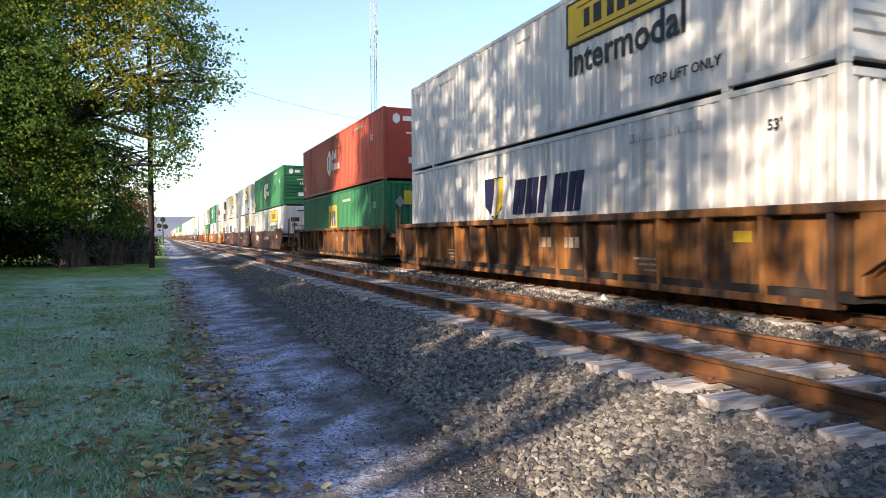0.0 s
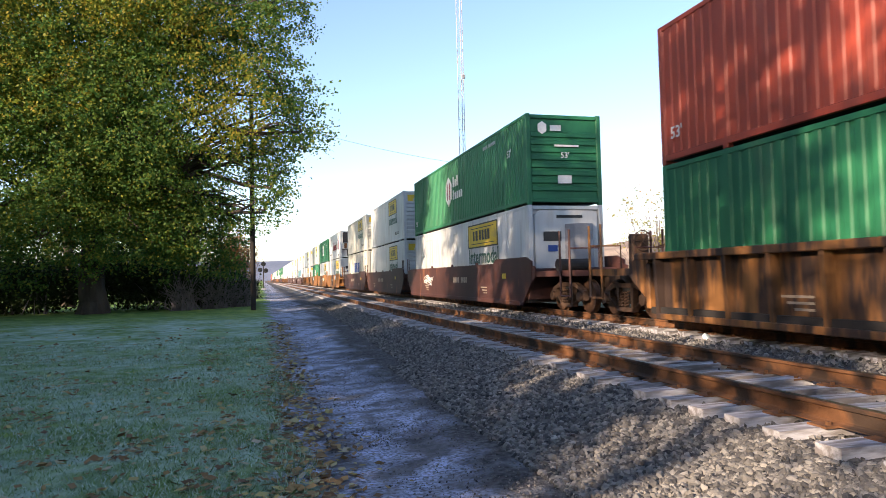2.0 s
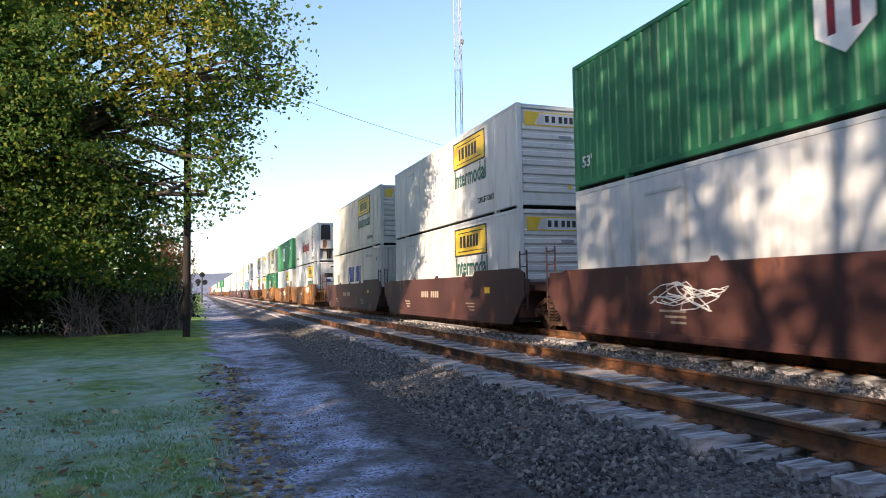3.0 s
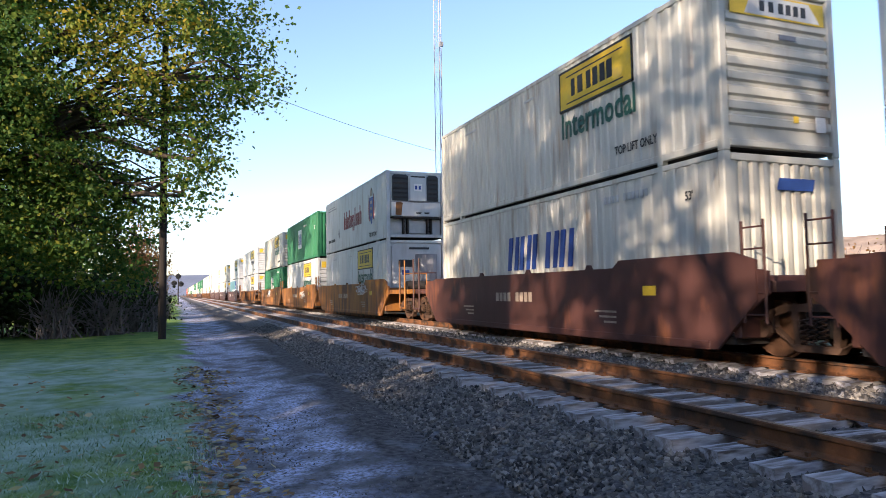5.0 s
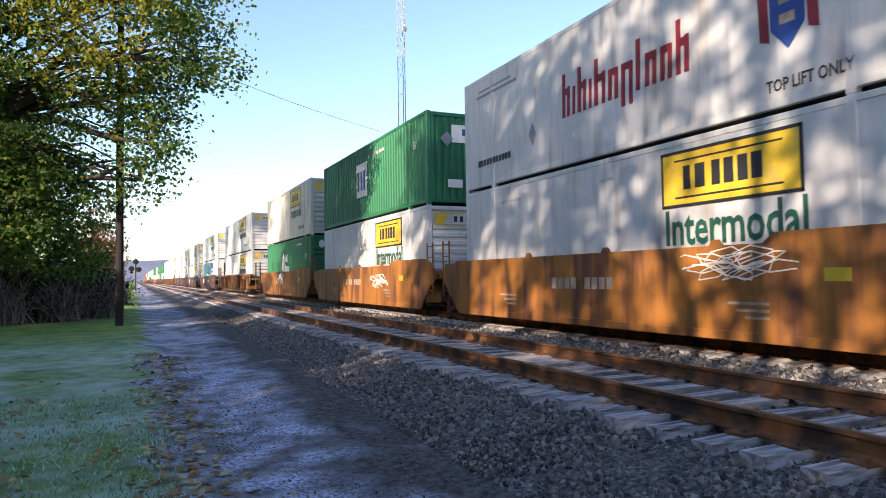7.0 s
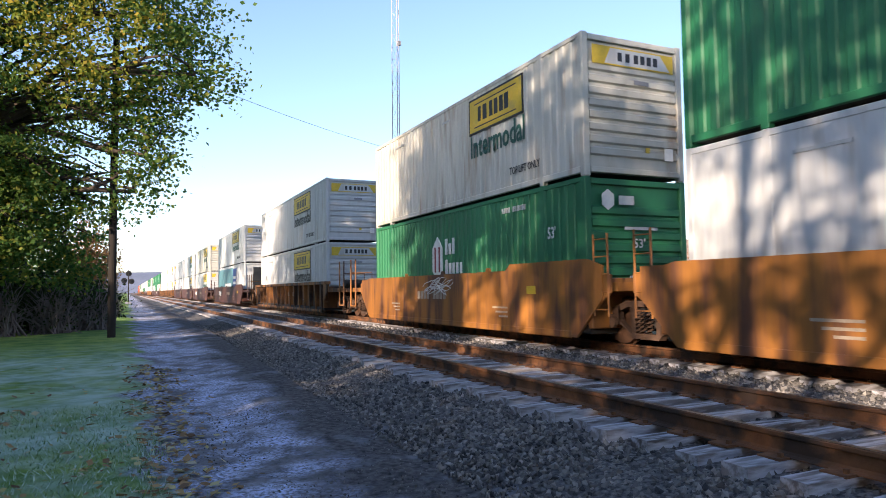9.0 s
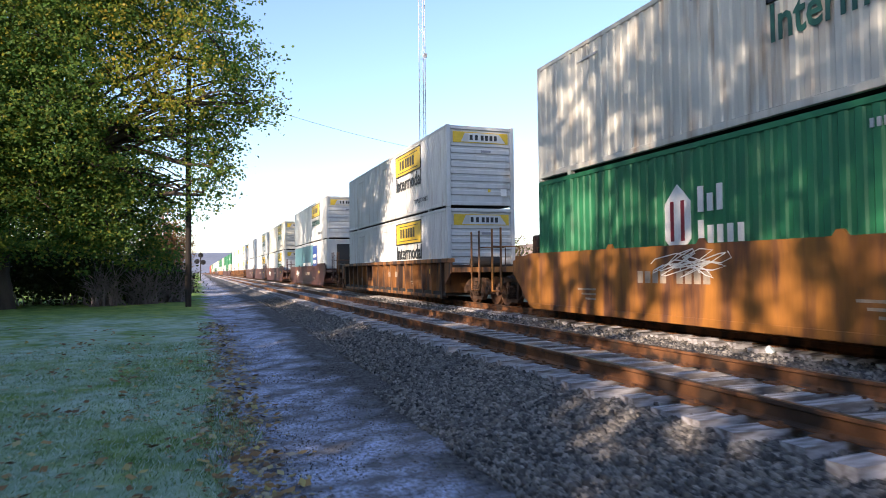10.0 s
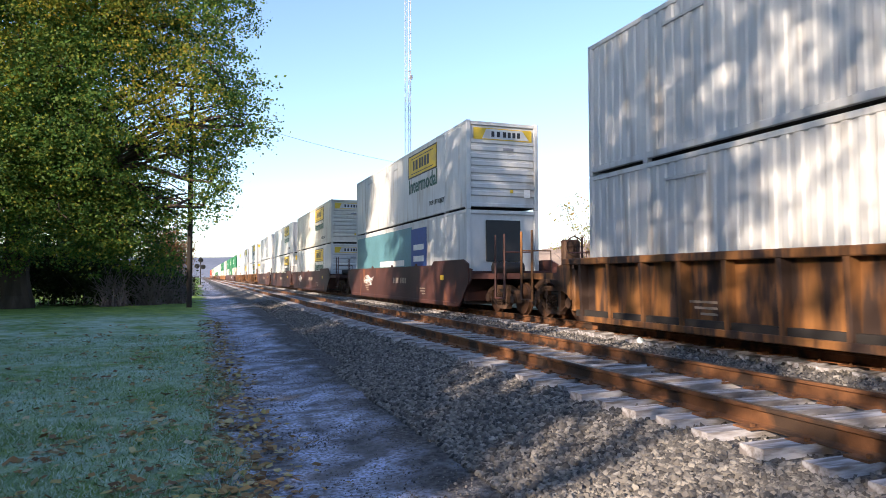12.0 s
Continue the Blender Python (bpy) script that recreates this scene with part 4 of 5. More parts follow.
SMALL = ("serial_mark", "data_mark", "number_mark", "rung", "spring", "bearing_cap", "louvre", "sign_stroke", "sign_line", "sign_border", "name_stroke", "emblem_bar", "panel_stroke", "guide_block", "end_rib",
         "air_hose", "knuckle", "sill_step", "handrail", "faint_mark", "placard", "yellow_tag", "frame_column", "frame_diagonal", "pedestal", "spring_seat", "end_sign_panel", "lettering", "reflector", "bolster", "rear_wall", "floor")
ROLLING = []
used = set()
for at, paint, kind, low, up in TRAIN:
    for ob, z in ((CARS[paint, kind], RAIL), (low, WELL_FLOOR), (up, WELL_FLOOR + BOX_H)):
        m = pose(TRAIN_TRACK, at, z)
        if ob in used:
            ob2 = copy_thing(ob, m)
        else:
            used.add(ob)
            ob2 = ob
            ob2.matrix_basis = m
        if at > 262:
            for o in [o for o in ob2.children_recursive if o.name.split(".")[0] in SMALL]:
                bpy.data.objects.remove(o)
        ROLLING.append((ob2, at, z))
for ob in [*TEMPLATES, *CARS.values()]:
    if ob not in used:
        for o in (*ob.children_recursive, ob):
            bpy.data.objects.remove(o)


# ---- poles, mast, wire, signal ----
def build_pole():
    x, y = -0.40, 31.0
    z = float(ground_z(np.array(x), np.array(y)))
    p = tagged(new("utility_pole"), "dark creosoted wooden utility pole at the lawn's edge", "utility pole")
    p.matrix_basis = pose(x, y, z)
    part("shaft", Mesh().tube([(0, 0, -0.4), (0, 0, 4.5), (0.02, 0, 9.4)], [0.115, 0.108, 0.09], 14), MAT_POLE, p)
    part("insulator", Mesh().tube([(0.1, 0, 8.55), (0.22, 0, 8.6), (0.4, 0, 8.62)], [0.02, 0.04, 0.03], 8), MAT_GREY, p)
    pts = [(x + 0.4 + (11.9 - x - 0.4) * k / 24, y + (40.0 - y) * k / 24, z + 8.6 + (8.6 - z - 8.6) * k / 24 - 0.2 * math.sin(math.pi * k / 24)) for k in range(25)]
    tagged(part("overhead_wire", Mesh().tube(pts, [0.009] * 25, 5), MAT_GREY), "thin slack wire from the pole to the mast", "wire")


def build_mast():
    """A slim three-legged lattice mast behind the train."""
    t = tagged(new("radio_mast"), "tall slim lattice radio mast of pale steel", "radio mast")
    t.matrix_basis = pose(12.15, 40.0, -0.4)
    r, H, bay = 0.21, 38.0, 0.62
    legs = [(r * math.cos(a), r * math.sin(a)) for a in (0.4, 0.4 + 2.094, 0.4 + 4.189)]
    for x, y in legs:
        part("leg", Mesh().tube([(x, y, 0), (x, y, H)], [0.022, 0.018], 6), MAT_GALV, t)
    m = Mesh()
    n = int(H / bay)
    for k in range(n):
        for i in range(3):
            a, b = legs[i], legs[(i + 1) % 3]
            m.tube([(*a, k * bay), (*b, k * bay)], [0.007, 0.007], 4, False)
            a, b = (a, b) if k % 2 else (b, a)
            m.tube([(*a, k * bay), (*b, (k + 1) * bay)], [0.007, 0.007], 4, False)
    tagged(part("bracing", m, MAT_GALV, t), kind="stuff")
    for k in range(6):
        z = 4 + k * 5.2
        part("step_clamp", Mesh().box(legs[0][0] - 0.06, legs[0][0] + 0.10, legs[0][1] - 0.06, legs[0][1] + 0.06, z, z + 0.22), MAT_GREY, t)


def build_signal():
    s = tagged(new("railway_signal"), "black railway signal mast with two round heads", "railway signal")
    s.matrix_basis = pose(0.15, 95.0, 0.34)
    part("mast", Mesh().tube([(0, 0, -0.2), (0, 0, 3.9)], [0.07, 0.06], 10), MAT_POLE, s)
    for x, z in ((0.0, 3.5), (-0.45, 2.7), (0.3, 2.6)):
        h = part("signal_head", Mesh().disc((x, z), 0.32, "y", -0.08, 0.02, 24), MAT_INK, s, "round black backing disc")
        part("lens", Mesh().disc((x, z), 0.12, "y", -0.14, -0.08, 14), MAT_LIGHTSOFF, h)
        part("hood", Mesh().prism([(x + 0.15 * math.cos(a), z + 0.15 * math.sin(a)) for a in (0, 0.6, 1.2, 1.94, 2.54, 3.14)] + [(x + 0.13 * math.cos(a), z + 0.13 * math.sin(a)) for a in (3.14, 2.54, 1.94, 1.2, 0.6, 0)], "y", -0.34, -0.08), MAT_INK, h)
    part("base", Mesh().box(-0.3, 0.3, -0.3, 0.3, -0.3, 0.25, 0.03), MAT_GREY, s)


build_pole()
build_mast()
build_signal()


# ---- trees ----
def leaf_cloud(name, lobes, count, size, mat, clump=0.55, per=26, seed=1, shell=0.45, droop=0.0):
    """Many small leaves in clumps, filling lobes (centre, radii) unevenly."""
    g = np.random.default_rng(seed)
    vol = np.array([r[0] * r[1] * r[2] for _, r in lobes]) ** 0.8
    nc = count // per
    which = g.choice(len(lobes), nc, p=vol / vol.sum())
    d = g.normal(size=(nc, 3))
    d /= np.linalg.norm(d, axis=1)[:, None]
    rad = g.random(nc) ** shell * (0.82 + 0.3 * g.random(nc))
    cen = np.array([lobes[i][0] for i in which]) + d * rad[:, None] * np.array([lobes[i][1] for i in which])
    spread = clump * (0.5 + g.random(nc))
    p = np.repeat(cen, per, 0) + g.normal(size=(nc * per, 3)) * np.repeat(spread, per)[:, None] * (1, 1, 0.6)
    n = len(p)
    a = g.normal(size=(n, 3))
    a[:, 2] = a[:, 2] * 0.6 - 0.35 - droop
    a /= np.linalg.norm(a, axis=1)[:, None]
    b = np.cross(a, g.normal(size=(n, 3)))
    b /= np.linalg.norm(b, axis=1)[:, None]
    s = size * (0.6 + 0.8 * g.random(n))[:, None]
    v = np.stack([p, p + a * s * 0.45 + b * s * 0.36, p + a * s, p + a * s * 0.45 - b * s * 0.36], 1).reshape(-1, 3)
    f = np.arange(n * 4).reshape(-1, 4)
    return raw(name, v, f, mat)


def limb(m, a, b, r0, r1, g, n=7, sides=7):
    """A bent limb from a to b."""
    a, b = Vector(a), Vector(b)
    pts = [a.lerp(b, k / (n - 1)) + Vector(g.normal(size=3)) * (b - a).length * 0.035 * (0 < k < n - 1) + Vector((0, 0, 0.10 * (b - a).length * math.sin(math.pi * k / (n - 1)))) for k in range(n)]
    m.tube(pts, [r0 + (r1 - r0) * k / (n - 1) for k in range(n)], sides)
    return pts


def broad_tree(label, lobes, trunk_h, trunk_r, leaves, size, mat, seed, clump=0.55, per=26, lean=(0, 0)):
    """A broad-leaved tree with its foot at the origin."""
    g = np.random.default_rng(seed)
    t = tagged(new("tree"), label, "tree", "trees beside the lawn")
    m = Mesh()
    n = 7
    m.tube([(lean[0] * k / n + 0.06 * math.sin(k * 2.1), lean[1] * k / n, -0.3 + (trunk_h + 0.3) * k / n) for k in range(n + 1)], [trunk_r * (1.5 if k == 0 else 1.12 - 0.06 * k) for k in range(n + 1)], 12)
    part("trunk", m, MAT_BARK, t)
    for c, r in lobes:
        m = Mesh()
        pts = limb(m, (lean[0], lean[1], trunk_h * (0.75 + 0.25 * g.random())), c, trunk_r * 0.42, 0.05, g)
        for _ in range(7):
            k = int(g.integers(2, 7))
            d = g.normal(size=3)
            d /= np.linalg.norm(d)
            e = Vector(c) + Vector((d[0] * r[0], d[1] * r[1], abs(d[2]) * r[2])) * 0.85
            limb(m, pts[min(k, len(pts) - 1)], e, 0.07, 0.015, g, 5, 5)
        part("limb", m, MAT_BARK, t)
    part("crown", leaf_cloud("crown", lobes, leaves, size, mat, clump, per, seed), mat, t)
    return t


def place_main_tree():
    off = Vector((-7.3, 33.0, 0.34))
    lobes = [((-7, 32, 14.0), (6.5, 4.5, 5.0)), ((-2.8, 30.8, 12.0), (4.0, 3.2, 3.6)), ((0.4, 29.5, 13.2), (2.1, 2.0, 2.2)), ((0.9, 29.5, 9.6), (2.0, 1.9, 1.9)), ((-0.7, 30.3, 6.9), (1.6, 1.6, 1.6)), ((0.4, 29.8, 5.6), (1.0, 1.1, 1.2)), ((1.7, 29.4, 8.0), (1.3, 1.3, 1.3)), ((0.7, 29.6, 7.2), (1.3, 1.3, 1.3)),
             ((-1.6, 30, 16.5), (2.8, 2.8, 2.4)), ((-12.5, 31.5, 11), (5.0, 4.5, 6.0)), ((-4.6, 30, 7.2), (3.4, 2.8, 2.8)), ((-9.5, 30.5, 6.5), (4.5, 3.0, 3.4)), ((-2.6, 31, 4.6), (1.5, 1.6, 1.3)), ((-14.5, 31, 5.0), (4.0, 3.0, 3.0)), ((-0.9, 31, 4.3), (1.2, 1.2, 1.1)), ((0.2, 30.4, 4.6), (0.8, 0.9, 0.8)), ((-3.2, 31.5, 3.0), (1.6, 1.6, 1.2)), ((-9.0, 31.5, 3.6), (4.0, 2.6, 2.2)), ((-4.8, 31.5, 3.6), (2.6, 2.4, 1.9)), ((-7.0, 29.5, 9.5), (5.0, 2.4, 3.0)),
             ((-3.6, 32.6, 5.2), (2.6, 1.8, 2.6)), ((-1.7, 32.8, 3.0), (1.2, 1.4, 1.7)), ((-6.0, 31.5, 6.0), (3.0, 2.0, 2.6))]
    lobes = [(tuple(Vector(c) - off), r) for c, r in lobes]
    t = broad_tree("large broad-leaved tree turning yellow, dense dark crown", lobes, 5.5, 0.55, 270000, 0.122, MAT_LEAF, 11, 0.25, 44)
    gold = [((-6.0, 28.6, 12.4), (2.2, 1.4, 1.8)), ((-10.0, 28.6, 12.5), (3.0, 1.6, 2.4)), ((-8.5, 28.8, 9.6), (3.4, 1.5, 2.0)), ((-1.5, 28.6, 9.5), (2.4, 1.4, 3.4)), ((-3.5, 28.8, 13.0), (2.4, 1.5, 2.0))]
    part("golden_foliage", leaf_cloud("golden_foliage", [(tuple(Vector(c) - off), r) for c, r in gold], 17000, 0.125, MAT_LEAF_GOLD, 0.27, 30, 12), MAT_LEAF_GOLD, t, "yellow and orange leaves")
    t.matrix_basis = Matrix.Translation(off)


place_main_tree()


def place_row_trees():
    """More trees along the lawn, beside and behind the viewer and beyond the large tree. Unseen; added to dapple the
    train and ballast.
    """
    lobes = [((0, 0.4, 9.2), (1.8, 2.0, 1.0)), ((3.0, 1.4, 7.2), (2.2, 2.4, 1.0)), ((-2.4, -1.8, 7.2), (2.6, 2.4, 1.0)), ((0.4, -0.4, 6.6), (2.6, 3.0, 0.9)), ((0.6, 3.4, 11.4), (2.6, 2.4, 2.2)), ((0.2, -3.6, 11.0), (2.6, 2.4, 2.2)), ((0, 0.8, 14.4), (3.8, 3.8, 2.6)),
             ((1.8, -2.4, 13.2), (2.8, 2.8, 2.2)), ((-1.0, 1.0, 17.0), (2.6, 2.6, 1.8)), ((1.5, 2.6, 13.6), (3.0, 3.0, 2.2)), ((-0.8, -3.2, 15.2), (2.8, 2.8, 2.0)),
             ((1.5, -2.6, 5.4), (3.2, 2.8, 1.3)), ((-1.5, 2.6, 5.2), (3.2, 2.8, 1.3)), ((2.0, 3.2, 4.2), (2.6, 2.4, 1.2))]
    first = broad_tree("broad-leaved autumn tree beside the lawn, added for its dappled shade", lobes, 5.0, 0.32, ROW_LEAVES, 0.21, MAT_LEAF, 5, 0.31, 18)
    spots = [(-15.5, -23, 0, 1), (-13.5, -14.5, 70, 1), (-16, -6.5, 150, 1), (-13.5, 1.5, 220, 1), (-15.5, 10.0, 300, 1), (-20.0, 5.0, 20, 1),
             (-11, 44, 100, 1), (-12, 54, 190, 1), (-11, 66, 280, 1), (-11, 80, 40, 1), (-12, 97, 140, 1), (-13, 116, 230, 1)]
    for k, (x, y, a, s) in enumerate(spots):
        m = pose(x, y, float(ground_z(np.array(float(x)), np.array(float(y)))), 0, 0, a)
        if k == 0:
            first.matrix_basis = m
        else:
            copy_thing(first, m)


ROW_LEAVES = 14500
place_row_trees()


def shrub(name, label, lobes, leaves, size, mat, seed, stems=14, clump=0.3):
    g = np.random.default_rng(seed)
    s = tagged(new(name), label, "shrub")
    m = Mesh()
    for _ in range(stems):
        c, r = lobes[int(g.integers(len(lobes)))]
        e = Vector(c) + Vector(g.normal(size=3)) * 0.5 * r[2]
        limb(m, (c[0] + g.normal() * 0.3, c[1] + g.normal() * 0.3, -0.1), e, 0.03, 0.008, g, 4, 4)
    part("stem_tangle", m, MAT_TWIG, s)
    part("foliage", leaf_cloud("foliage", lobes, leaves, size, mat, clump, 20, seed), mat, s)
    return s


def place_shrubs():
    z = 0.34
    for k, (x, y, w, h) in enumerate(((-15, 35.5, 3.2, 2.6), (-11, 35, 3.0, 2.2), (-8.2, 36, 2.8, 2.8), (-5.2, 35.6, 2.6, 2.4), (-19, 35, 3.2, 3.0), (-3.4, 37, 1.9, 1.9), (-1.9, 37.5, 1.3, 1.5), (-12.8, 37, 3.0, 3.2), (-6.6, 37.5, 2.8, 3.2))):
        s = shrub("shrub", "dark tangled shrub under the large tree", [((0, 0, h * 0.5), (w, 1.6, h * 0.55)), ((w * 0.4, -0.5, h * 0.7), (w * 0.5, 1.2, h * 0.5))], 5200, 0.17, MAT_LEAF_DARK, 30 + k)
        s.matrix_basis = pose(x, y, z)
    # Shrubs out of view, added to keep low sun off the lawn.
    shade_shrub = shrub("hedge_shrub", "unseen leafy shrub added to shade the lawn", [((0, 0, 2.0), (1.7, 2.6, 1.7)), ((0.2, 1.2, 3.2), (1.3, 1.6, 1.2)), ((0, -1.4, 2.9), (1.3, 1.5, 1.3))], 4200, 0.22, MAT_LEAF_DARK, 90, 30, 0.3)
    for k in range(12):
        m = pose(-11.5 - (2.5 if k > 7 else 0) + 0.5 * math.sin(k * 2.3), -20 + k * 4.4, -0.05, 0, 0, (k * 67) % 40 - 20)
        if k:
            copy_thing(shade_shrub, m)
        else:
            shade_shrub.matrix_basis = m
    # Thickets out of view, added to shade path, ballast and the large tree's foot.
    tall = shrub("tall_shrub", "unseen dark thicket added to shade the ground and the large tree", [((0, 0, 3.2), (2.4, 2.6, 3.0)), ((0.4, 0.8, 6.0), (1.9, 2.0, 2.0)), ((-0.3, -1.0, 5.2), (2.0, 2.0, 2.0))], 9000, 0.24, MAT_LEAF_DARK, 91, 30, 0.35)
    for k, (x, y) in enumerate(((-13.5, 18.5), (-16.5, 21.5), (-19.0, 25.0), (-22.0, 29.0), (-13.2, -9.6), (-14.0, -0.8), (-13.4, 5.8), (-14.2, 12.2), (-15.2, 2.6), (-15.4, 9.2), (-13.0, 15.4))):
        m = pose(x, y, 0.1, 0, 0, k * 80)
        if k:
            copy_thing(tall, m)
        else:
            tall.matrix_basis = m
    for k, (x, y, w, h) in enumerate(((-2.2, 34.5, 1.0, 1.7), (-1.2, 36, 0.8, 1.8), (-3.6, 33.8, 1.2, 1.6), (-1.2, 42, 1.0, 1.9), (-1.0, 50, 1.2, 2.0))):
        s = shrub("brush", "leafless greyish brush behind the pole", [((0, 0, h * 0.5), (w, 1.5, h * 0.55))], 620, 0.09, MAT_LEAF_DARK, 50 + k, 190, 0.3)
        s.matrix_basis = pose(x, y, z)
    for k, (x, y, w, h) in enumerate(((-1.9, 52, 1.3, 5.2), (-2.6, 58, 1.6, 6.5), (-2.2, 72, 1.6, 5.5))):
        s = shrub("sapling", "thin sapling with russet autumn leaves", [((0, 0, h * 0.55), (w, 1.4, h * 0.42))], 2600, 0.16, MAT_LEAF_BROWN, 60 + k, 20)
        s.matrix_basis = pose(x, y, z)
    # scrub beyond the train
    for k, (x, y, w, h, mat) in enumerate(((25.5, 40, 3.0, 8.2, MAT_LEAF_YELLOW), (19, 44, 1.8, 5.0, MAT_LEAF_YELLOW), (30, 46, 3.0, 6.0, MAT_LEAF_BROWN), (22, 52, 2.0, 6.0, MAT_LEAF_BROWN), (36, 40, 3.0, 5.5, MAT_LEAF_YELLOW),
                                           (26, 30, 2.0, 4.2, MAT_LEAF_BROWN), (44, 52, 3.4, 6.5, MAT_LEAF_BROWN), (20, 66, 2.5, 6.5, MAT_LEAF_BROWN), (33, 26, 2.2, 4.4, MAT_LEAF_YELLOW), (52, 42, 3.4, 6.0, MAT_LEAF_YELLOW))):
        s = shrub("scrub_tree", "half-bare scrub tree beyond the tracks", [((0, 0, h * 0.6), (w, w, h * 0.38)), ((w * 0.4, 0, h * 0.45), (w * 0.7, w * 0.7, h * 0.3))], 1700, 0.15, mat, 80 + k, 210, 0.4)
        s.matrix_basis = pose(x, y, -0.5)


place_shrubs()


# ---- lawn and litter ----
def scatter_blades(n=110000):
    g = np.random.default_rng(21)
    y = 2.0 + 17.0 * g.random(n) ** 1.7
    x = 0.62 - (2.0 + 0.5 * y) * g.random(n) ** 1.3 + 0.18 * g.normal(size=n) * (g.random(n) < 0.3)
    edge = 0.26 + 0.16 * np.sin(1.3 * y) + 0.10 * np.sin(3.1 * y + 1.0) + 0.10 * np.sin(0.55 * y + 2.0)
    keep = x < edge + 0.12 * g.normal(size=n) * (g.random(n) < 0.5)
    x, y = x[keep], y[keep]
    n = len(x)
    z = ground_z(x, y) - 0.01
    a = g.random(n) * 6.283
    h = (0.022 + 0.042 * g.random(n)) * (1 + 0.5 * (x > 0.1))
    w = 0.005 + 0.006 * g.random(n)
    lx, ly = g.normal(size=n) * 0.035, g.normal(size=n) * 0.035
    c, s = np.cos(a) * w, np.sin(a) * w
    v = np.stack([np.stack([x - c, y - s, z], 1), np.stack([x + c, y + s, z], 1), np.stack([x + lx, y + ly, z + h], 1)], 1).reshape(-1, 3)
    tagged(new("grass", raw("grass", v, np.arange(n * 3).reshape(-1, 3), MAT_BLADE)), "short frosted lawn grass", "grass", kind="stuff")


def scatter_leaves(n=5600):
    g = np.random.default_rng(22)
    y = 3.2 + 20 * g.random(n) ** 1.6
    edge = g.random(n) < 0.55
    x = np.where(edge, 0.42 + 0.24 * g.normal(size=n), 0.4 - (1.0 + 0.42 * y) * g.random(n))
    heap = (g.random(n) < 0.4) & ~edge  # small drifts of leaves on the lawn
    spot = g.integers(0, 70, n)
    hy = 4.0 + 15.0 * g.random(70) ** 1.4
    hx = 0.1 - (0.4 + 0.36 * hy) * g.random(70)
    x = np.where(heap, hx[spot] + 0.16 * g.normal(size=n), x)
    y = np.where(heap, hy[spot] + 0.22 * g.normal(size=n), y)
    z = ground_z(x, y) + 0.025 + 0.02 * g.random(n)
    a = g.random(n) * 6.283
    s = 0.02 + 0.048 * g.random(n) ** 1.4
    d = np.stack([np.cos(a) * s, np.sin(a) * s, g.normal(size=n) * s * 0.2], 1)
    e = np.stack([-np.sin(a) * s * 0.7, np.cos(a) * s * 0.7, g.normal(size=n) * s * 0.2], 1)
    p = np.stack([x, y, z], 1)
    v = np.stack([p - d, p + e * 0.8, p + d, p - e], 1).reshape(-1, 3)
    tagged(new("fallen_leaves", raw("fallen_leaves", v, np.arange(n * 4).reshape(-1, 4), MAT_LITTER)), "scattered brown and yellow fallen leaves", "leaves", kind="stuff")


def build_litter():
    bm = bmesh.new()
    bmesh.ops.create_icosphere(bm, subdivisions=3, radius=0.065)
    for v in bm.verts:
        v.co *= 1 + 0.55 * noise.noise(v.co * 14)
        v.co.z *= 1.1
    me = bpy.data.meshes.new("litter")
    bm.to_mesh(me)
    bm.free()
    me.materials.append(MAT_PAPER)
    o = tagged(new("litter", me), "crumpled pale blue-white litter between the tracks", "litter")
    o.matrix_basis = pose(8.15, 11.2, 0.37)


def build_slab():
    g = random.Random(8)
    t = tagged(new("broken_slab"), "broken pale concrete slab on the ballast", "rubble")
    t.matrix_basis = pose(2.75, 5.7, 0.075)
    for x, y, a, w in ((0, 0, 12, 0.15), (0.22, 0.06, -20, 0.12), (-0.1, 0.22, 40, 0.08)):
        m = Mesh().prism([(w * g.uniform(0.8, 1.1) * math.cos(k * 1.2566), 0.6 * w * g.uniform(0.8, 1.2) * math.sin(k * 1.2566)) for k in range(5)], "z", 0.0, 0.045)
        part("fragment", m, MAT_SLAB, t).matrix_basis = pose(x, y, 0, g.uniform(-9, 9), g.uniform(-9, 9), a)


build_slab()
scatter_blades()
scatter_leaves()
build_litter()

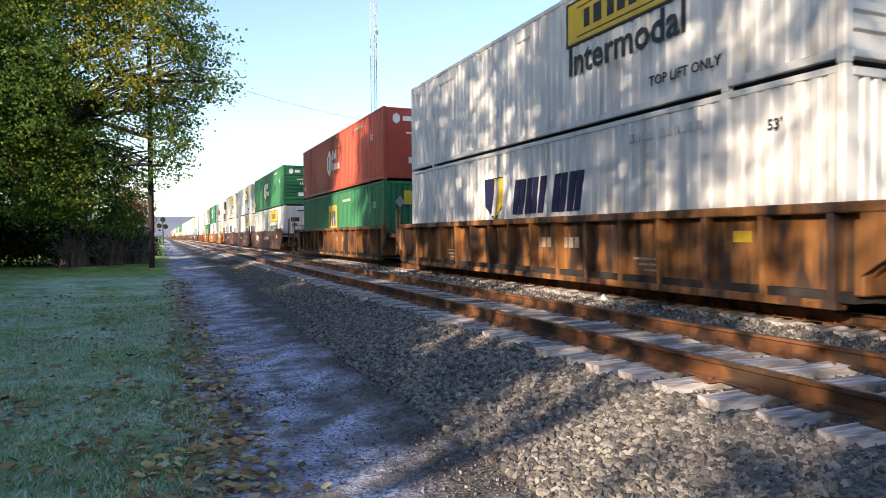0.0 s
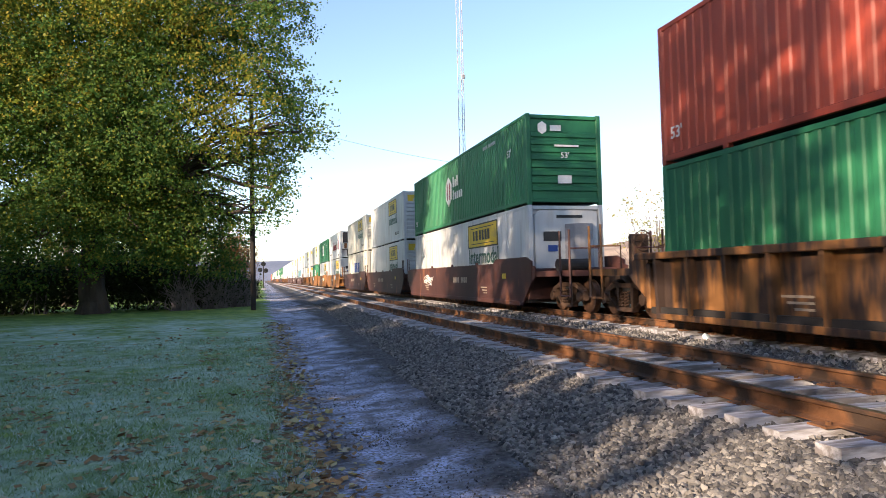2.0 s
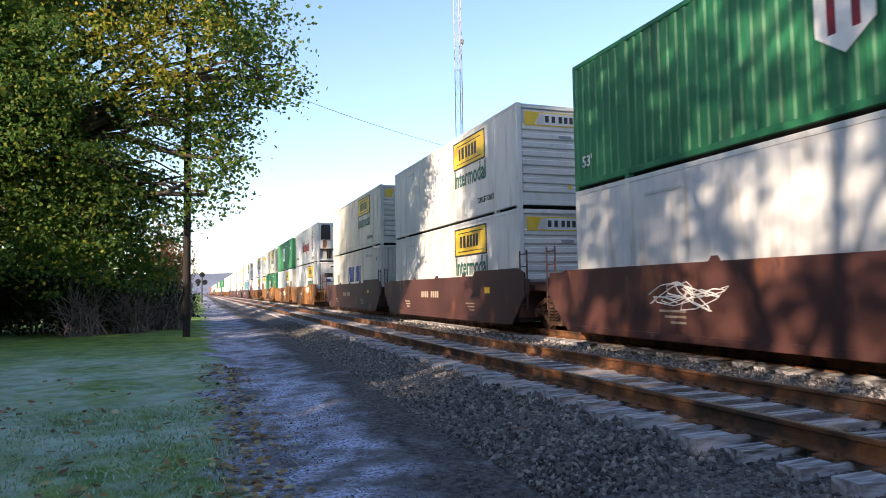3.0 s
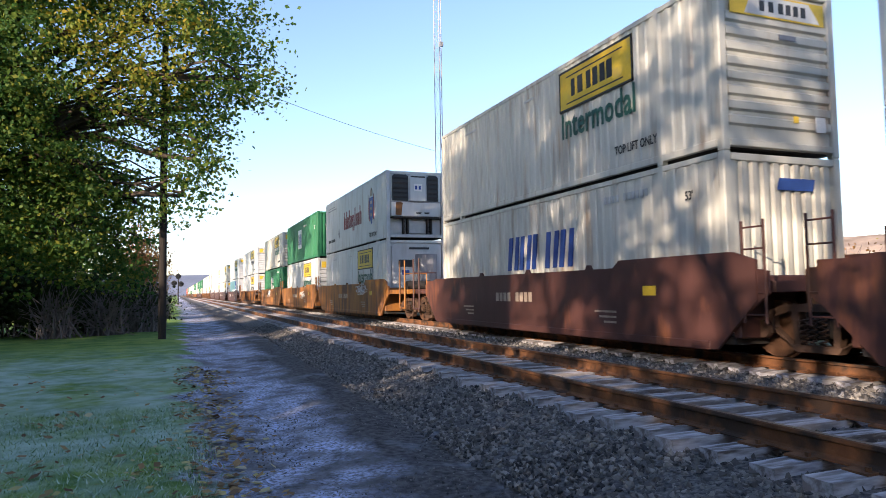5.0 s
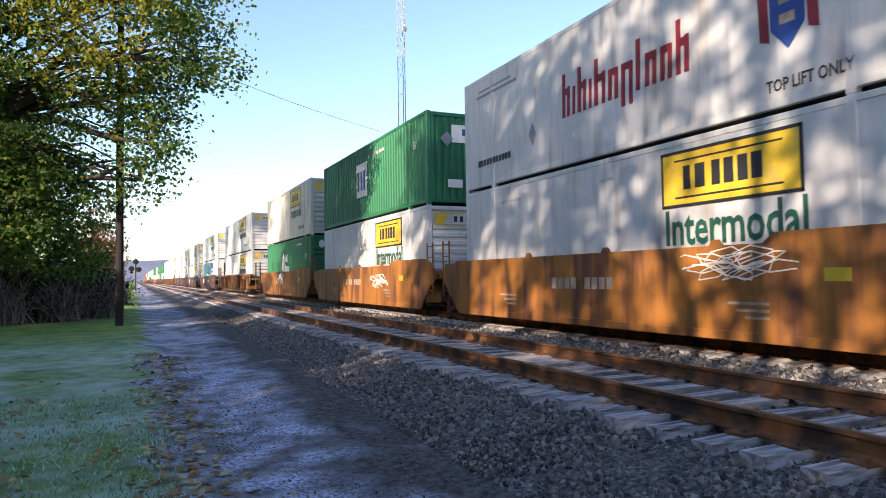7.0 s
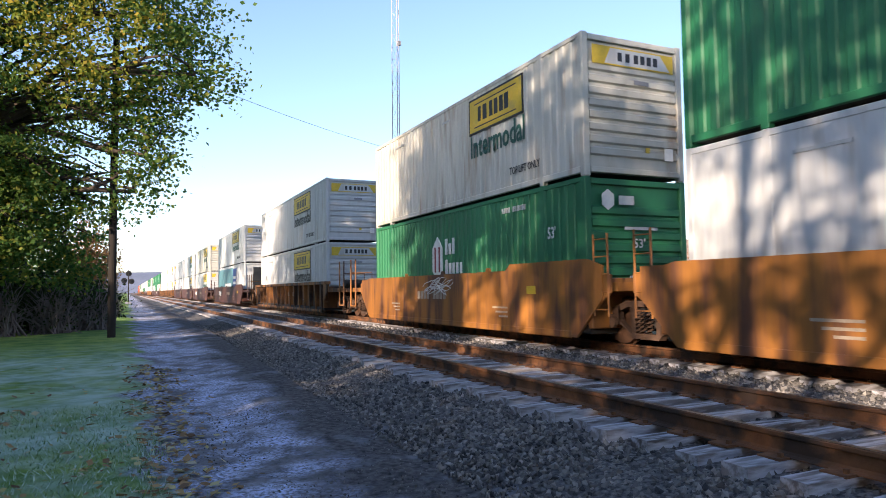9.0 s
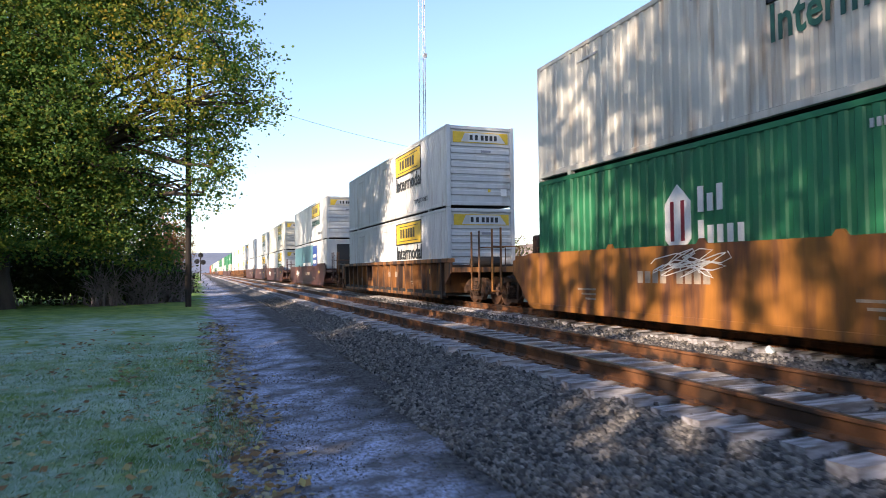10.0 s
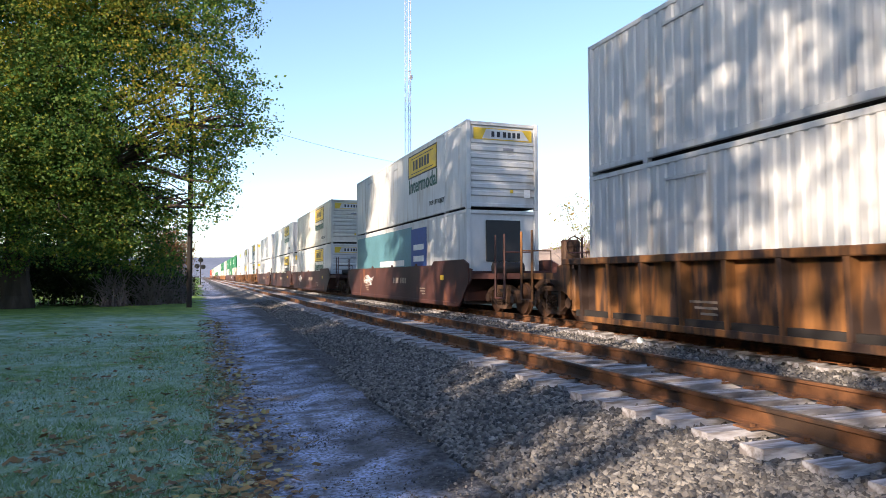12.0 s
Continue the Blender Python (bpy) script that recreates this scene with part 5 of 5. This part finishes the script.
# ---- ballast stones ----
def stones(name, n, xr, yr, size, seed, power=1.6, lift=0.0, coarse=False):
    """Angular broken stones strewn on the bed."""
    g = np.random.default_rng(seed)
    phi = (1 + 5 ** 0.5) / 2
    ico = np.array([(-1, phi, 0), (1, phi, 0), (-1, -phi, 0), (1, -phi, 0), (0, -1, phi), (0, 1, phi), (0, -1, -phi), (0, 1, -phi), (phi, 0, -1), (phi, 0, 1), (-phi, 0, -1), (-phi, 0, 1)]) / 1.9
    faces = np.array([(0, 11, 5), (0, 5, 1), (0, 1, 7), (0, 7, 10), (0, 10, 11), (1, 5, 9), (5, 11, 4), (11, 10, 2), (10, 7, 6), (7, 1, 8), (3, 9, 4), (3, 4, 2), (3, 2, 6), (3, 6, 8), (3, 8, 9), (4, 9, 5), (2, 4, 11), (6, 2, 10), (8, 6, 7), (9, 8, 1)])
    if coarse:
        ico = np.array([(1, 0, 0), (-1, 0, 0), (0, 1, 0), (0, -1, 0), (0, 0, 1), (0, 0, -1)]) * 1.05
        faces = np.array([(0, 2, 4), (2, 1, 4), (1, 3, 4), (3, 0, 4), (2, 0, 5), (1, 2, 5), (3, 1, 5), (0, 3, 5)])
    c = len(ico)
    x = xr[0] + (xr[1] - xr[0]) * g.random(n)
    y = yr[0] + (yr[1] - yr[0]) * g.random(n) ** power
    s = size * (0.45 + 0.9 * g.random(n) ** 1.5)
    z = ground_z(x, y) + s * 0.25 + lift
    v = ico[None] * (0.7 + 0.6 * g.random((n, c, 1)))
    v = v * (0.6 + 0.7 * g.random((n, 1, 3)))
    q = g.normal(size=(n, 3, 3))
    u, _, w = np.linalg.svd(q)
    v = np.einsum("nij,nkj->nki", u @ w, v) * s[:, None, None] * 0.62 + np.stack([x, y, z], 1)[:, None]
    f = (faces[None] + (np.arange(n) * c)[:, None, None]).reshape(-1, 3)
    return raw(name, v.reshape(-1, 3), f, MAT_STONE)


for k, (n, xr, yr, size, power, lift, coarse) in enumerate((
        (34000, (2.15, 3.95), (2.6, 12), 0.042, 1.5, 0.0, False), (24000, (2.5, 3.95), (10, 40), 0.042, 1.4, -0.006, True), (16000, (3.95, 8.6), (3, 24), 0.045, 1.3, -0.01, True),
        (5000, (6.4, 8.5), (5, 40), 0.055, 1.3, 0.0, True), (9000, (0.6, 2.6), (2.6, 18), 0.016, 1.5, -0.002, True), (8000, (2.2, 8.6), (-10, 3.2), 0.05, 1.0, 0.0, True))):
    tagged(new("ballast_stones", stones("ballast_stones", n, xr, yr, size, 40 + k, power, lift, coarse)), "angular grey ballast stones beside the rails", "ballast", kind="stuff")

# ---- ties ----
def tie_mesh(name, seed):
    g = random.Random(seed)
    m = Mesh()
    xs = [-1.3, -0.6, 0.1, 0.7, 1.3]
    ring = []
    for x in xs:
        e = [g.uniform(-0.008, 0.008) for _ in range(4)]
        ring += [(x, -0.115 + e[0], -0.18), (x, 0.115 + e[1], -0.18), (x, 0.112 + e[2], e[3] * 0.6), (x, -0.112 + e[0], e[2] * 0.6)]
    f = [(4 * i + j, 4 * i + (j + 1) % 4, 4 * i + 4 + (j + 1) % 4, 4 * i + 4 + j) for i in range(4) for j in range(4)] + [(0, 3, 2, 1), (16, 17, 18, 19)]
    m.add(ring, f)
    return m.data(name, MAT_TIE)


TIES = [tie_mesh("tie", k) for k in range(5)]
PLATE = Mesh().box(-0.18, 0.18, -0.095, 0.095, 0.0, 0.02).box(-0.13, -0.10, -0.07, -0.04, 0.02, 0.05).box(0.10, 0.13, 0.04, 0.07, 0.02, 0.05).data("tie_plate", MAT_PLATE)
tg = random.Random(3)
for track, cx in ((near_track, NEAR_TRACK), (train_track, TRAIN_TRACK)):
    y, k, far = 3.06 - 0.485 * 34, 0, Mesh()
    while y < 260:
        if y < (74 if cx == NEAR_TRACK else 50):
            o = new("tie", TIES[k % 5])
            o.parent = track
            o.matrix_basis = pose(cx + tg.gauss(0, 0.045), y, TIE_TOP - 0.004 + tg.gauss(0, 0.006), 0, tg.gauss(0, 0.4), tg.gauss(0, 1.6))
            if y < 30:
                for s in (-0.755, 0.755):
                    q = new("tie_plate", PLATE)
                    q.parent = track
                    q.matrix_basis = pose(cx + s, y, TIE_TOP - 0.009)
        else:
            far.box(cx - 1.3, cx + 1.3, y - 0.11, y + 0.11, 0.3, TIE_TOP)
        y += 0.485 + tg.gauss(0, 0.02)
        k += 1
    tagged(part("far_ties", far, MAT_TIE, track), kind="stuff")


def motions():
    """The train rolls towards and past the camera."""
    for ob, at, z in ROLLING:
        walk(ob, [(t, pose(TRAIN_TRACK, at - travel(t), z)) for t in (k / 4 for k in range(49))])
        if at < 215:
            for o in ob.children_recursive:
                if o.name.startswith("wheelset"):
                    y = o.matrix_basis.translation.y
                    walk(o, [(k / FPS, pose(0, y, 0.44, math.degrees(travel(k / FPS) / 0.44))) for k in range(12 * FPS + 1)])


motions()
